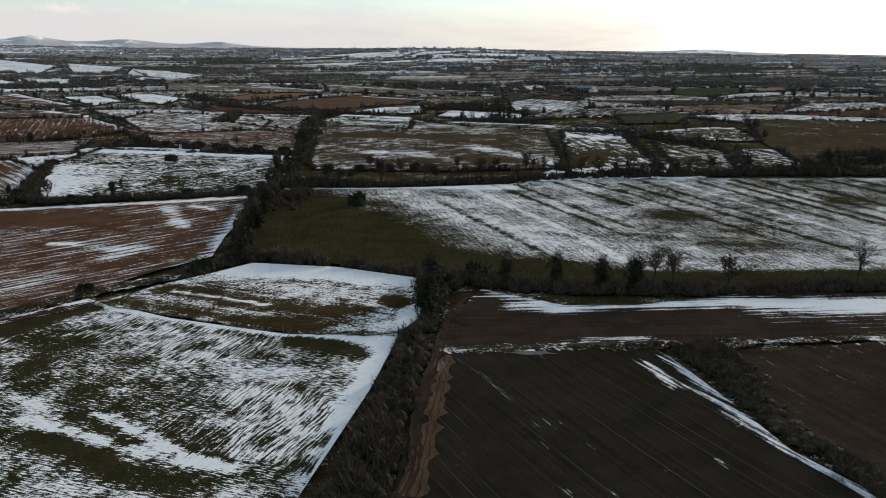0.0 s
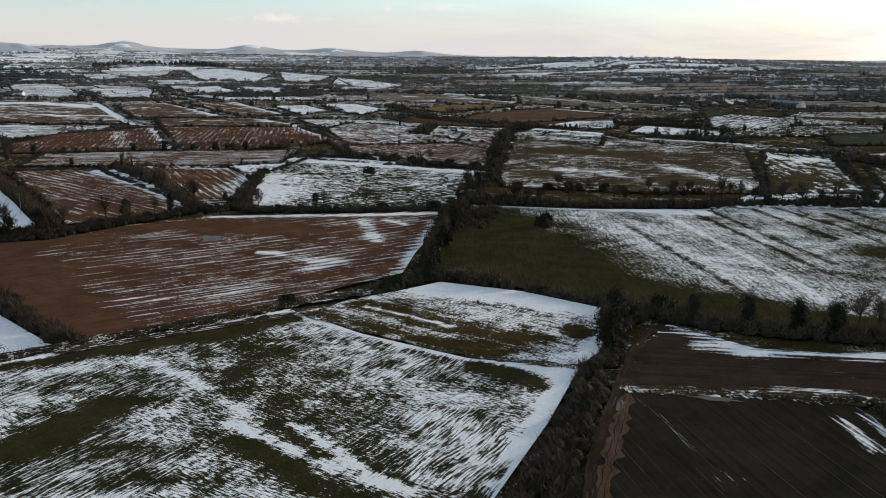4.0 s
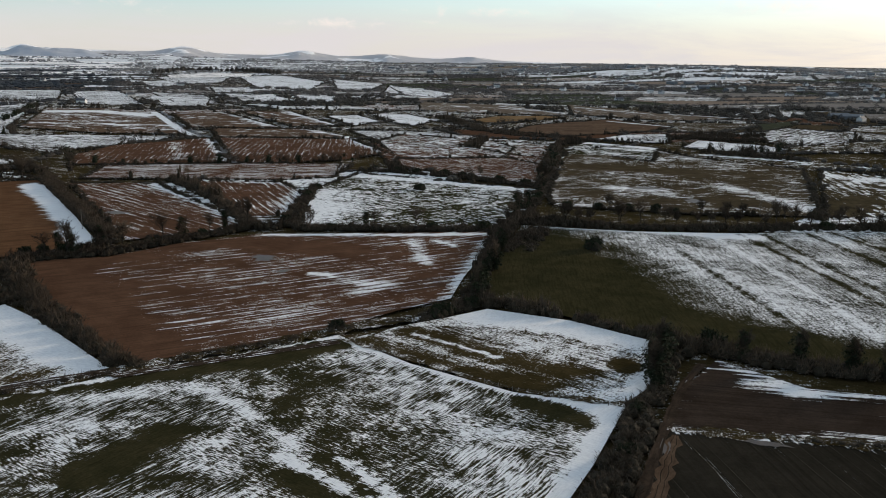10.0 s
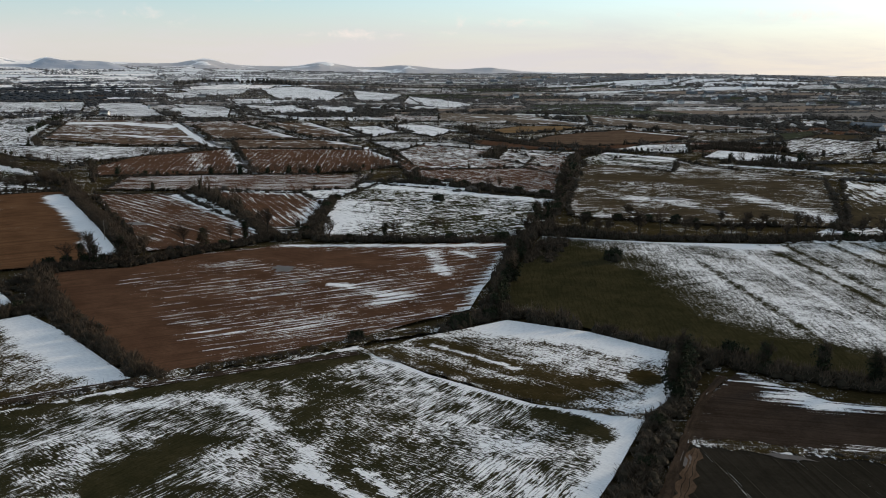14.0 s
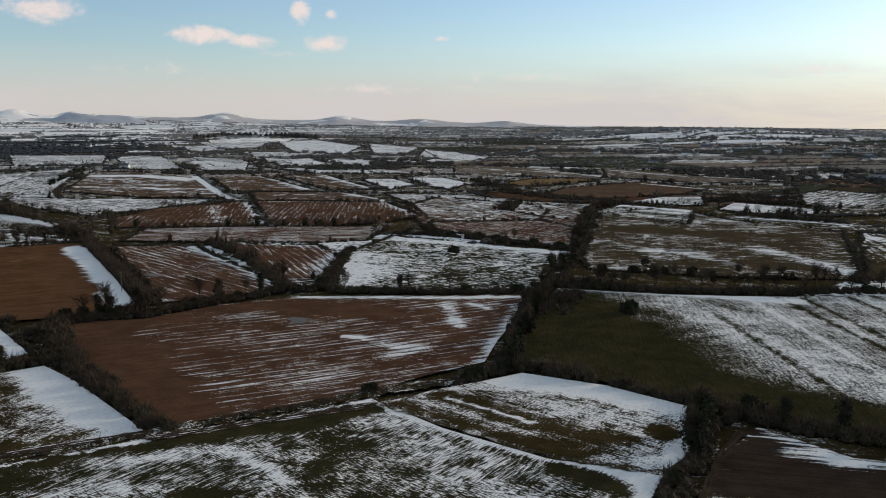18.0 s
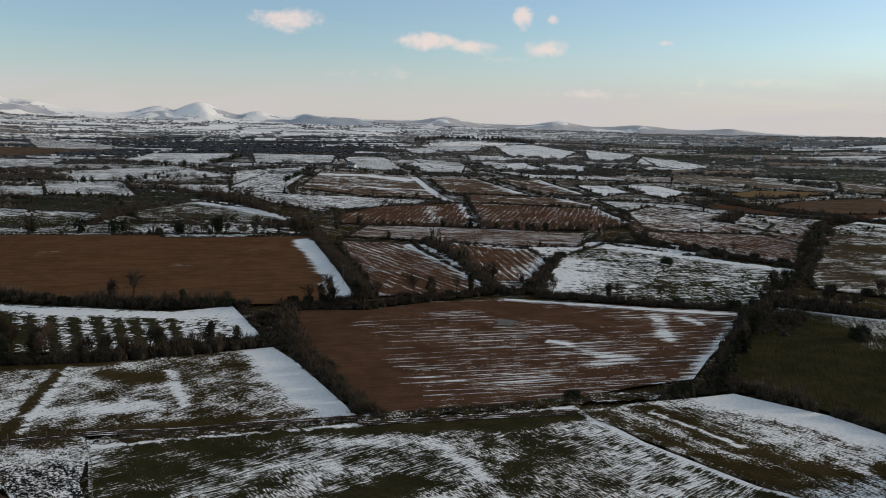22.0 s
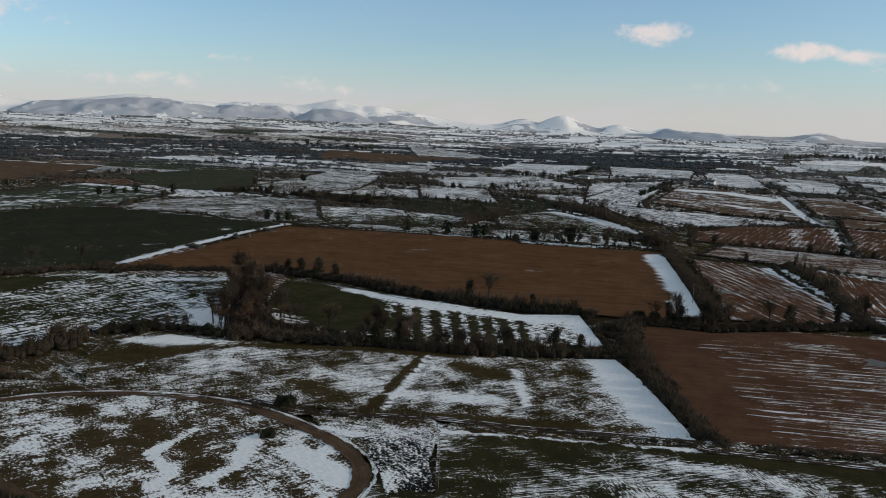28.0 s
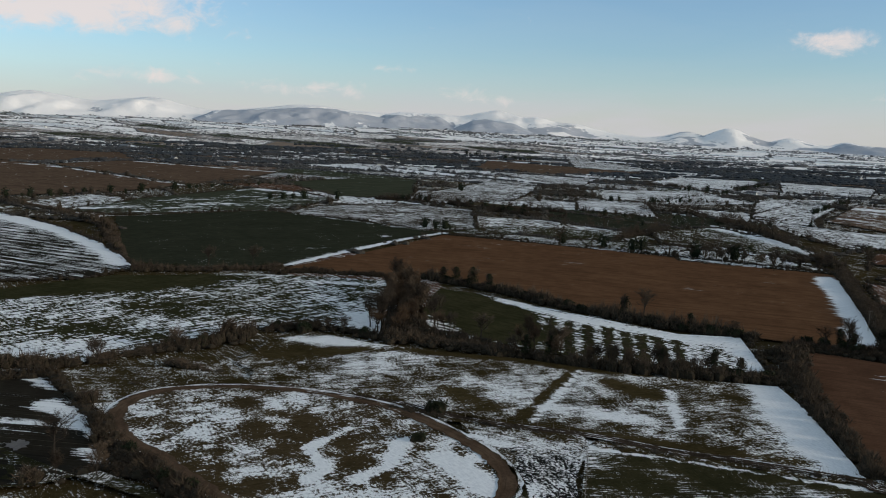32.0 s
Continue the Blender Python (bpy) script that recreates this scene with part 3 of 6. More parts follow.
field("red-brown tilled field with snow in the furrows", [(-252, 269), (-225, 286), (-210, 318), (-192, 337), (-188, 345), (-83, 385), (-80, 329), (-76, 272), (-100, 233), (-143, 182), (-182, 206)], M_BROWN, 0.212, way([(-154, 216), (-117, 253)]),
      [([(-117, 353), (-99, 317)], 3.2, 0.5), ([(-184, 344), (-127, 363), (-86, 379)], 2.5, 0.7), ([(-83, 366), (-77, 302), (-75, 272)], 5, 0.5), ([(-135, 287), (-128, 288)], 2.5, 0.9), ([(-112, 281), (-101, 281), (-108, 271)], 4, 0.3), ([(-107, 357), (-96, 349)], 2, 0.6),
       ([(-143, 221), (-117, 249), (-91, 259)], 14, 0.10), ([(-239, 259), (-195, 234), (-147, 192)], 14, -0.35), ([(-239, 269), (-194, 324), (-140, 327)], 12, -0.2)], patchy=0.12)
field("large green field, its far side under drifted snow", [(-77, 404), (-23, 406), (32, 420), (62, 435), (138, 445), (234, 449), (268, 440), (156, 250), (133, 249), (85, 241), (36, 246), (2, 251), (-33, 263), (-67, 280), (-75, 352)], M_LAWN, 0.52, way([(147, 437), (172, 330)]),
      [([(-70, 300), (-65, 365), (-45, 331), (-30, 285)], 38, -0.55), ([(-31, 274), (3, 260), (37, 250)], 20, -0.7), ([(30, 250), (88, 251), (137, 255)], 8, -0.6), ([(-62, 408), (31, 410)], 5, 0.5), ([(10, 333), (30, 300), (48, 275)], 14, 0.12), ([(95, 348)], 14, -0.35),
       ([(184, 384)], 14, -0.3), ([(94, 298), (131, 291)], 9, -0.15),
       ([(-3, 373), (20, 315), (40, 264)], 1.2, -0.45), ([(22, 422), (48, 359), (68, 305)], 1.3, -0.5), ([(33, 425), (72, 322)], 1.3, -0.45), ([(52, 436), (81, 369)], 1.4, -0.5), ([(65, 440), (86, 397)], 1.4, -0.45), ([(9, 413), (41, 330), (60, 270)], 1.4, 0.3),
       ([(144, 428), (174, 330)], 1.4, -0.5), ([(89, 425), (141, 292)], 1.3, -0.45), ([(178, 435), (198, 362)], 1.5, -0.5), ([(116, 431), (159, 301)], 1.4, 0.25), ([(120, 300), (200, 430)], 45, -0.12), ([(150, 440), (186, 320)], 1.6, -0.5), ([(200, 440), (222, 372)], 1.6, -0.5), ([(165, 440), (190, 345)], 1.3, -0.4), ([(128, 440), (158, 340)], 1.3, -0.4), ([(212, 446), (236, 380)], 1.5, -0.5), ([(76, 430), (118, 310)], 1.2, -0.35), ([(100, 436), (136, 330)], 1.2, -0.35)], patchy=0.2, step=2.3, keep=True)
field("dark ploughed strip below a snow bank", [(11, 238), (33, 223), (53, 224), (83, 235), (127, 237), (149, 237), (130, 204), (110, 202), (56, 195), (-1, 189), (2, 213)], M_LOAM, 0.05, way([(16, 205), (75, 211)]),
      [([(14, 236), (33, 221), (53, 224), (81, 228), (122, 226), (143, 227)], 5, 0.62), ([(86, 220), (126, 224)], 8, 0.4), ([(19, 221), (29, 219)], 4, 0.5), ([(30, 193), (48, 196), (56, 195)], 3.0, 0.7)])
field("dark ploughed field with fine tramlines", [(-2, 186), (15, 189), (50, 193), (53, 182), (58, 161), (62, 140), (72, 121), (60, 90), (20, 80), (-20, 85), (-8, 123), (-6, 152)], M_DARK, 0.035, way([(20, 173), (42, 127)]),
      [([(52, 185), (56, 164), (62, 142), (70, 123)], 3.2, 0.50), ([(46, 181), (48, 169)], 2, 0.5), ([(1, 186), (49, 192)], 1.0, 0.45), ([(49, 136), (53, 131)], 2, 0.3)], step=2.0)
field("dark brown ploughed field", [(66, 188), (107, 197), (130, 199), (83, 121), (73, 128), (66, 146), (61, 173)], M_LOAM, 0.04, way([(66, 188), (76, 154)]), [([(71, 199), (108, 199)], 2, 0.6)])
field("snowy pasture with wheel tracks and a bright drift at its end", [(-284, 52), (-294, 85), (-295, 112), (-272, 149), (-245, 176), (-215, 220), (-175, 199), (-145, 181), (-168, 155), (-193, 128), (-210, 112), (-238, 87), (-257, 67), (-266, 47)], M_ROUGH, 0.44, way([(-266, 58), (-257, 160)]),
      [([(-213, 214), (-174, 194), (-148, 181)], 8, 0.9), ([(-211, 116), (-256, 163)], 1.5, -0.7), ([(-209, 119), (-254, 165)], 0.9, 0.45), ([(-223, 180), (-188, 157)], 1.5, 0.5), ([(-237, 166), (-220, 170)], 6, -0.4), ([(-210, 112), (-179, 149), (-156, 177)], 3.5, -0.35), ([(-244, 109), (-225, 112)], 5, -0.3), ([(-293, 114), (-271, 149), (-246, 174)], 4, -0.5),
       ([(-326, 60), (-321, 79)], 8, 0.4), ([(-221, 128), (-211, 142), (-199, 154)], 5, 0.25)], step=2.2, patchy=0.15)
field("small white corner pasture beside bushes", [(-296, 48), (-325, 66), (-331, 86), (-311, 99), (-296, 113), (-294, 85), (-284, 52)], M_ROUGH, 0.30, way([(-295, 52), (-307, 98)]), [([(-324, 77), (-312, 95)], 6, 0.5), ([(-304, 62), (-299, 95)], 5, -0.4)])
PLANTED = ([(-331, 197), (-275, 164)], [(-321, 200), (-268, 168)], [(-312, 204), (-261, 173)], [(-303, 209), (-255, 178)], [(-296, 213), (-250, 183)], [(-289, 216), (-245, 187)], [(-284, 221), (-240, 192)], [(-278, 226), (-235, 196)], [(-341, 192), (-283, 160)])
field("narrow field of planted rows, snow between them", [(-409, 174), (-390, 188), (-340, 210), (-288, 235), (-276, 258), (-225, 226), (-248, 191), (-272, 169), (-292, 154), (-308, 135), (-348, 136)], M_GREEN, 0.60, way([(-364, 176), (-266, 217)]),
      [([(-372, 191), (-335, 205)], 2.5, 0.6), ([(-332, 204), (-284, 231)], 4, 0.7), ([(-398, 176), (-362, 180), (-340, 182), (-326, 168)], 11, -0.9), ([(-279, 237), (-270, 253), (-236, 232)], 7, 0.6), ([(-370, 152), (-341, 165), (-309, 163)], 17, -0.9), *((line, 1.8, -0.75) for line in PLANTED)], step=2.0)
field("large orange-brown stubble field", [(-484, 104), (-527, 162), (-614, 263), (-564, 316), (-494, 371), (-395, 442), (-313, 369), (-239, 302), (-262, 274), (-292, 250), (-345, 224), (-398, 206), (-436, 184)], M_ORANGE, 0.06, way([(-552, 219), (-373, 412)]),
      [([(-385, 425), (-312, 364), (-243, 303)], 8, 1.0), ([(-272, 321), (-244, 304)], 8, 0.5), ([(-478, 290), (-465, 295)], 8, 0.22), ([(-558, 252), (-534, 263)], 6, 0.2), ([(-385, 310), (-374, 314)], 6, 0.22)])
field("dark green winter crop", [(-771, 26), (-800, 87), (-806, 166), (-712, 226), (-625, 270), (-554, 176), (-494, 112), (-493, 75), (-503, 25), (-604, 23)], M_CROP, 0.03, way([(-697, 42), (-554, 180)]),
      [([(-494, 113), (-554, 176), (-621, 269)], 6, 0.9), ([(-615, 214)], 5, 0.9), ([(-790, 173), (-707, 225), (-629, 267)], 3, 0.5), ([(-560, 138), (-563, 155)], 3, 0.3)])
field("rough snow-streaked pasture", [(-444, -52), (-465, -14), (-479, 14), (-473, 81), (-431, 162), (-374, 133), (-321, 110), (-343, 89), (-344, 66), (-330, 28), (-310, -2), (-321, -39)], M_GREEN, 0.41, way([(-367, -22), (-412, 90)]),
      [([(-450, -48), (-457, -1), (-465, 47)], 22, -0.8), ([(-354, 113), (-323, 108)], 8, 0.5), ([(-439, 111), (-421, 156)], 5, 0.35), ([(-332, -26), (-331, 8)], 8, 0.2)], patchy=0.3)
field("brown field striped with snow", [(-858, -121), (-808, -64), (-711, -19), (-606, 11), (-506, 27), (-475, 0), (-477, -70)], M_DARK, 0.40, way([(-589, -48), (-524, 9)]), [([(-777, -62), (-686, -18), (-593, 11), (-521, 23)], 8, 0.8)])
field("thinly snowed grass field", [(-820, -16), (-942, 63), (-1077, 201), (-1004, 248), (-916, 267), (-806, 166), (-795, 87), (-780, 26)], M_CROP, 0.34, way([(-854, 2), (-943, 239)]), [([(-829, -7), (-879, 135)], 10, 0.2), ([(-1060, 211), (-965, 251)], 10, 0.4), ([(-929, 57), (-1017, 169)], 12, -0.45)])
field("snowy strip of pasture", [(-841, 219), (-875, 317), (-800, 377), (-654, 311), (-632, 273), (-716, 227), (-795, 169)], M_ROUGH, 0.44, way([(-792, 229), (-712, 324)]))
field("wide brown moorland field", [(-1489, -206), (-1672, -128), (-1535, -44), (-1117, 123), (-1011, 32), (-966, -76), (-953, -134)], M_BROWN, 0.10, way([(-1398, -108), (-1144, 105)]), [([(-1635, -176), (-1519, -44), (-1108, 125)], 6, 0.6)])
field("brown field with snow pools", [(-1569, -45), (-1728, 88), (-1429, 309), (-1229, 213), (-1136, 128)], M_BROWN, 0.10, way([(-1538, -36), (-1395, 288)]), [([(-1689, 96), (-1412, 301)], 8, 0.6), ([(-1195, 117)], 8, 0.6), ([(-1303, 226)], 6, 0.6)])
field("pinkish brown upland field", [(-1601, -221), (-2125, -291), (-2247, -99), (-2029, 92), (-1754, 99), (-1671, -75)], M_BROWN, 0.14, way([(-1966, -150), (-1816, 82)]))
field("dark green field by a hedge", [(-1190, 261), (-1292, 410), (-1265, 495), (-975, 375), (-944, 306), (-981, 276)], M_CROP, 0.05, way([(-1109, 258), (-1071, 403)]), [([(-1286, 371), (-1239, 485)], 6, 0.3)])
field("dark rough paddock with drifts", [(-295, -42), (-295, -27), (-296, -12), (-228, 3), (-210, 2), (-205, -13), (-209, -32)], M_DARK, 0.10, way([(-254, -24), (-240, -1)]),
      [([(-266, -13), (-250, -3), (-235, 2)], 4, 0.9), ([(-254, -24), (-242, -6)], 2.5, 0.5), ([(-223, -2), (-216, 2)], 4, 0.7), ([(-292, -17), (-279, -8)], 3, 0.7)])
field("boggy rough pasture", [(-208, -32), (-205, -13), (-209, 1), (-194, 12), (-184, 15), (-230, -20), (-290, -60)], M_GREEN, 0.32, way([(-208, -20), (-197, 4)]))
field("rough grass verge beside the gallop", [(-301, -9), (-302, 15), (-284, 41), (-262, 61), (-269, 40), (-269, 21), (-256, 8), (-248, 4), (-278, -5)], M_ROUGH, 0.30, way([(-290, -5), (-267, 54)]))
# the oval gallop: paddock inside, dirt track round it
OVAL = [(-246, 6), (-258, 9), (-267, 16), (-270, 27), (-267, 44), (-254, 66), (-231, 85), (-201, 94), (-182, 95), (-168, 90), (-158, 78), (-152, 62), (-154, 46), (-166, 34), (-186, 25), (-211, 16), (-230, 8)]
field("snow-dappled paddock inside the oval gallop", OVAL, M_PADDOCK, 0.42, way([(-218, 26), (-225, 72)]),
      [([(-220, 67), (-209, 52), (-194, 53), (-188, 46)], 1.6, 0.6), ([(-207, 79), (-191, 68), (-185, 58)], 2.0, 0.6), ([(-266, 18), (-262, 21)], 4, -0.12), ([(-254, 26), (-253, 29)], 4, -0.12), ([(-221, 33), (-221, 38)], 5, -0.12), ([(-209, 45), (-206, 48)], 5, -0.14), ([(-196, 46), (-196, 51)], 5, -0.14), ([(-214, 60), (-208, 64)], 5, -0.12), ([(-198, 55), (-198, 59)], 4, -0.12), ([(-219, 78), (-216, 82)], 4, -0.12), ([(-184, 57), (-183, 61)], 5, -0.12), ([(-240, 45), (-239, 52), (-230, 58)], 4, -0.2), ([(-193, 83), (-168, 87)], 4.0, 0.6), ([(-229, 42), (-208, 49), (-207, 60)], 6, -0.1), ([(-203, 61), (-194, 62)], 5, -0.12)], lift=0.12, step=1.8, patchy=0.22)


def ribbon(name, label, line, width, mat, cover, lift=0.2, closed=False, category="track", rough=0.25):
    """A strip of ground along a line, with worn edges."""
    pts = [Vector(p) for p in line]
    if closed:
        pts.append(pts[0])
    fine = []
    for k in range(len(pts) - 1):
        p0, p1, p2, p3 = pts[(k - 1) if k else (-2 if closed else 0)], pts[k], pts[k + 1], pts[(k + 2) if k + 2 < len(pts) else (1 if closed else -1)]
        n = max(2, int((p2 - p1).length / 2.0))
        for i in range(n):
            t = i / n
            fine.append(0.5 * ((2 * p1) + (p2 - p0) * t + (2 * p0 - 5 * p1 + 4 * p2 - p3) * t * t + (3 * p1 - p0 - 3 * p2 + p3) * t ** 3))
    fine.append(pts[-1])
    rnd = random.Random(len(fine))
    verts, rows, uv, acc = [], 7, [], 0.0
    for k, p in enumerate(fine):
        d = (fine[min(k + 1, len(fine) - 1)] - fine[max(k - 1, 0)]).normalized()
        s = Vector((-d.y, d.x))
        w = width * (0.5 + rnd.uniform(-rough, rough) * 0.5)
        for j in range(rows):
            q = p + s * w * (2 * j / (rows - 1) - 1)
            verts.append((q.x, q.y, lift - 0.12 * (j in (2, 4)) + 0.06 * (j == 3)))
            uv.append((acc, w * (2 * j / (rows - 1) - 1)))
        acc += (fine[min(k + 1, len(fine) - 1)] - p).length
    f = [(k * rows + j, k * rows + j + 1, (k + 1) * rows + j + 1, (k + 1) * rows + j) for k in range(len(fine) - 1) for j in range(rows - 1)]
    v = np.array(verts)
    v[:, 2] += rise(v[:, :2]) + 0.35 * soft_noise(v[:, :2], 60, 5)
    ob = mesh_object(name, v, f, mat, smooth_faces=True)
    u = np.array(uv)
    data = np.zeros((len(v), 3), np.float32)
    data[:, :2] = u
    ob.data.attributes.new("rows", "FLOAT_VECTOR", "POINT").data.foreach_set("vector", data.ravel())
    ob.data.attributes.new("cover", "FLOAT", "POINT").data.foreach_set("value", np.full(len(v), cover, np.float32))
    return tagged(ob, label, category, kind="structure")


ribbon("gallop_track", "brown dirt horse gallop in an oval loop", OVAL, 4.6, M_TRACK, 0.05, 0.3, True)
rim = [(-214 + (x + 214) * 1.035, 51 + (y - 51) * 1.07) for x, y in OVAL]
ribbon("snow_line", "thin broken line of snow along the gallop's outer edge", rim, 0.9, M_ROUGH, 0.62, 0.34, True, category="snow", rough=0.8)
ribbon("farm_lane", "rutted muddy farm lane along the fields", [(-257, 64), (-237, 87), (-215, 103), (-194, 129), (-177, 144), (-161, 162), (-143, 179), (-139, 177), (-115, 200), (-95, 219)], 3.6, M_MUD, 0.26, 0.3)
ribbon("farm_lane", "muddy headland track beside the hedge", [(7, 233), (2, 213), (-2, 181), (-5, 152), (-7, 123), (-28, 80)], 2.4, M_MUD, 0.06, 0.25)
ribbon("headland", "strip of bare brown headland beside the ploughed field", [(1, 184), (-1, 162), (-3, 140), (-5, 123)], 3.4, M_TRACK, 0.03, 0.2, rough=0.6)
field("black boggy ground speckled with snow", [(-193, 101), (-193, 114), (-186, 124), (-168, 109), (-154, 102), (-158, 91), (-172, 97)], M_BOG, 0.42, way([(-188, 108), (-169, 107)]), [([(-169, 96), (-160, 93)], 3, 0.5), ([(-205, 95), (-199, 107)], 4, 0.4)], step=1.6)
field("green and white rough corner", [(-216, 99), (-189, 126), (-178, 119), (-186, 106), (-179, 94), (-187, 98), (-199, 96)], M_ROUGH, 0.38, way([(-211, 98), (-184, 121)]), [([(-205, 96), (-192, 105)], 2.5, 0.4)], step=1.8)

# middle distance
field("snow-white pasture with green showing through", [(-216, 539), (-146, 525), (-87, 512), (-80, 455), (-86, 397), (-131, 375), (-179, 368), (-198, 419), (-217, 474)], M_STRIPE, 0.47, way([(-172, 395), (-99, 476)]), [([(-209, 527), (-144, 519), (-88, 507)], 7, 0.5), ([(-206, 456), (-177, 385)], 16, 0.35), ([(-144, 440), (-102, 421)], 14, -0.15)])
field("red-brown field with snow lines", [(-369, 439), (-320, 458), (-201, 361), (-220, 333), (-237, 314), (-305, 378)], M_BROWN, 0.24, way([(-298, 381), (-227, 344)]), [([(-316, 455), (-254, 407), (-201, 361)], 5, 0.8)])
field("small red-brown field", [(-306, 471), (-248, 486), (-219, 457), (-195, 391), (-212, 380)], M_BROWN, 0.18, way([(-250, 461), (-198, 401)]), [([(-302, 473), (-247, 484)], 4, 0.5), ([(-220, 454), (-199, 397)], 9, 0.35)])
field("brown field in drilled stripes", [(-458, 544), (-473, 624), (-432, 707), (-327, 559), (-367, 536), (-423, 511)], M_BROWN, 0.15, way([(-418, 523), (-476, 637)]), [([(-439, 661), (-370, 560)], 4, 0.5), ([(-421, 695), (-334, 567)], 6, 0.8)])
field("brown striped field beside the farm road", [(-427, 709), (-307, 745), (-236, 651), (-256, 597), (-304, 561), (-322, 557)], M_BROWN, 0.18, way([(-307, 566), (-365, 717)]), [([(-301, 737), (-241, 657)], 8, 0.6), ([(-417, 713), (-321, 751)], 7, 0.5)])
field("long narrow brown strip", [(-400, 514), (-326, 549), (-238, 583), (-225, 516), (-252, 495), (-375, 458)], M_BROWN, 0.36, way([(-374, 492), (-240, 560)]))
field("hilltop field white along its crest", [(-662, 722), (-829, 955), (-761, 983), (-659, 957), (-463, 730), (-546, 703)], M_BROWN, 0.40, way([(-804, 931), (-649, 940)]), [([(-779, 908), (-722, 932), (-629, 899)], 14, 0.6), ([(-695, 768), (-523, 799)], 5, 0.4), ([(-637, 711), (-493, 743)], 8, -0.2)])
field("pale snowy field below the hill", [(-699, 654), (-596, 665), (-458, 708), (-474, 609), (-486, 561), (-584, 595)], M_GREEN, 0.58, way([(-648, 633), (-505, 611)]))
field("white pasture with tree shadows", [(-907, 856), (-909, 1012), (-847, 948), (-652, 692), (-714, 668)], M_GREEN, 0.60, way([(-728, 696), (-877, 960)]))
field("brown field under thin snow", [(-621, 931), (-585, 988), (-417, 820), (-484, 793), (-501, 786)], M_BROWN, 0.30, way([(-573, 876), (-455, 881)]), [([(-561, 976), (-432, 836)], 12, 0.5)])
field("brown strip with snowy edge", [(-477, 782), (-389, 817), (-296, 744), (-430, 714)], M_BROWN, 0.28, way([(-456, 757), (-336, 786)]), [([(-381, 814), (-297, 749)], 8, 0.6)])
field("brown fell-side strip", [(-569, 1005), (-502, 1021), (-368, 861), (-411, 836)], M_BROWN, 0.35, way([(-548, 982), (-380, 871)]), [([(-502, 1021), (-368, 861)], 9, 0.5)])
field("snowy moor grass", [(-337, 818), (-273, 830), (-203, 809), (-147, 728), (-141, 656), (-220, 626), (-269, 719)], M_ROUGH, 0.52, way([(-286, 748), (-156, 703)]))
field("rough brown moor with snow streaks", [(-218, 619), (-137, 658), (-97, 615), (-88, 528), (-154, 554), (-205, 583)], M_BROWN, 0.24, way([(-204, 607), (-99, 570)]), [([(-156, 562), (-89, 535)], 9, 0.25)])
field("snowy enclosure", [(-181, 715), (-186, 788), (-120, 788), (-108, 669), (-141, 679)], M_ROUGH, 0.52, way([(-180, 739), (-113, 699)]))
field("wet brown pasture with snow pools", [(-101, 724), (-50, 782), (6, 706), (79, 669), (73, 564), (67, 477), (4, 462), (-71, 462), (-80, 501)], M_MOOR, 0.30, way([(-63, 507), (62, 569)]),
      [([(-85, 731), (-21, 690)], 10, 0.4), ([(-52, 533), (-24, 540), (4, 499)], 8, 0.25), ([(23, 561), (47, 527), (66, 492)], 8, 0.4), ([(-77, 625), (46, 617)], 16, -0.3), ([(-15, 498), (31, 508)], 14, -0.25)], patchy=0.3)
field("snow-dusted grass field", [(92, 670), (134, 650), (127, 560), (121, 491), (70, 475)], M_ROUGH, 0.46, way([(94, 639), (119, 507)]), [([(92, 639), (133, 624)], 10, 0.3), ([(76, 492), (98, 544)], 14, -0.4)])
field("brown field with a snowy rim", [(164, 676), (206, 706), (240, 709), (228, 614), (166, 609)], M_ROUGH, 0.34, way([(163, 645), (226, 631)]), [([(167, 681), (206, 706), (239, 704)], 7, 0.5)])
field("thin-snowed brown pasture", [(148, 608), (183, 561), (164, 476), (129, 474)], M_ROUGH, 0.34, way([(146, 576), (167, 498)]))
field("thin-snowed brown pasture corner", [(197, 573), (220, 569), (208, 483), (169, 477)], M_ROUGH, 0.42, way([(191, 550), (206, 490)]))
# darker moor ground puts the shadow on this stubble into its colour
field("wide brown stubble field", [(273, 781), (341, 782), (390, 761), (474, 749), (295, 460), (238, 457), (208, 479), (226, 607)], M_MOOR, 0.05, way([(264, 739), (303, 587)]), [([(276, 821), (359, 801)], 8, 0.6), ([(349, 778), (480, 759)], 5, 0.5)])
field("brown marshy pasture", [(-273, 805), (-196, 772), (-121, 763), (-98, 623), (-86, 525), (-140, 549), (-208, 580), (-275, 712)], M_BROWN, 0.28, way([(-252, 714), (-96, 589)]), [([(-175, 747), (-120, 769)], 8, 0.4), ([(-140, 549), (-87, 530)], 8, 0.3)])
field("green winter pasture", [(328, 1251), (438, 1311), (442, 1216), (328, 1086), (295, 1124)], M_CROP, 0.1, way([(312, 1160), (439, 1241)]))
field("dull green pasture with snow edges", [(161, 809), (256, 863), (202, 743), (150, 729)], M_CROP, 0.12, way([(160, 781), (232, 817)]), [([(173, 841), (229, 847)], 7, 0.6)])
field("red-brown peaty field", [(-180, 871), (-173, 943), (-141, 1002), (-95, 1063), (-20, 987), (-47, 915), (-113, 847)], M_BROWN, 0.06, way([(-180, 871), (-47, 915)]), lift=0.25)
field("sunlit strip of orange stubble", [(-254, 992), (-235, 1064), (-181, 1085), (-154, 1067), (-197, 981), (-232, 959)], M_STRAW, 0.05, way([(-254, 992), (-154, 1067)]), lift=0.3)
field("tan moor in long thin strips", [(-411, 1284), (-254, 1263), (-156, 1105), (-281, 1097), (-356, 1111)], M_TAN, 0.30, way([(-411, 1284), (-156, 1105)]), lift=0.2)
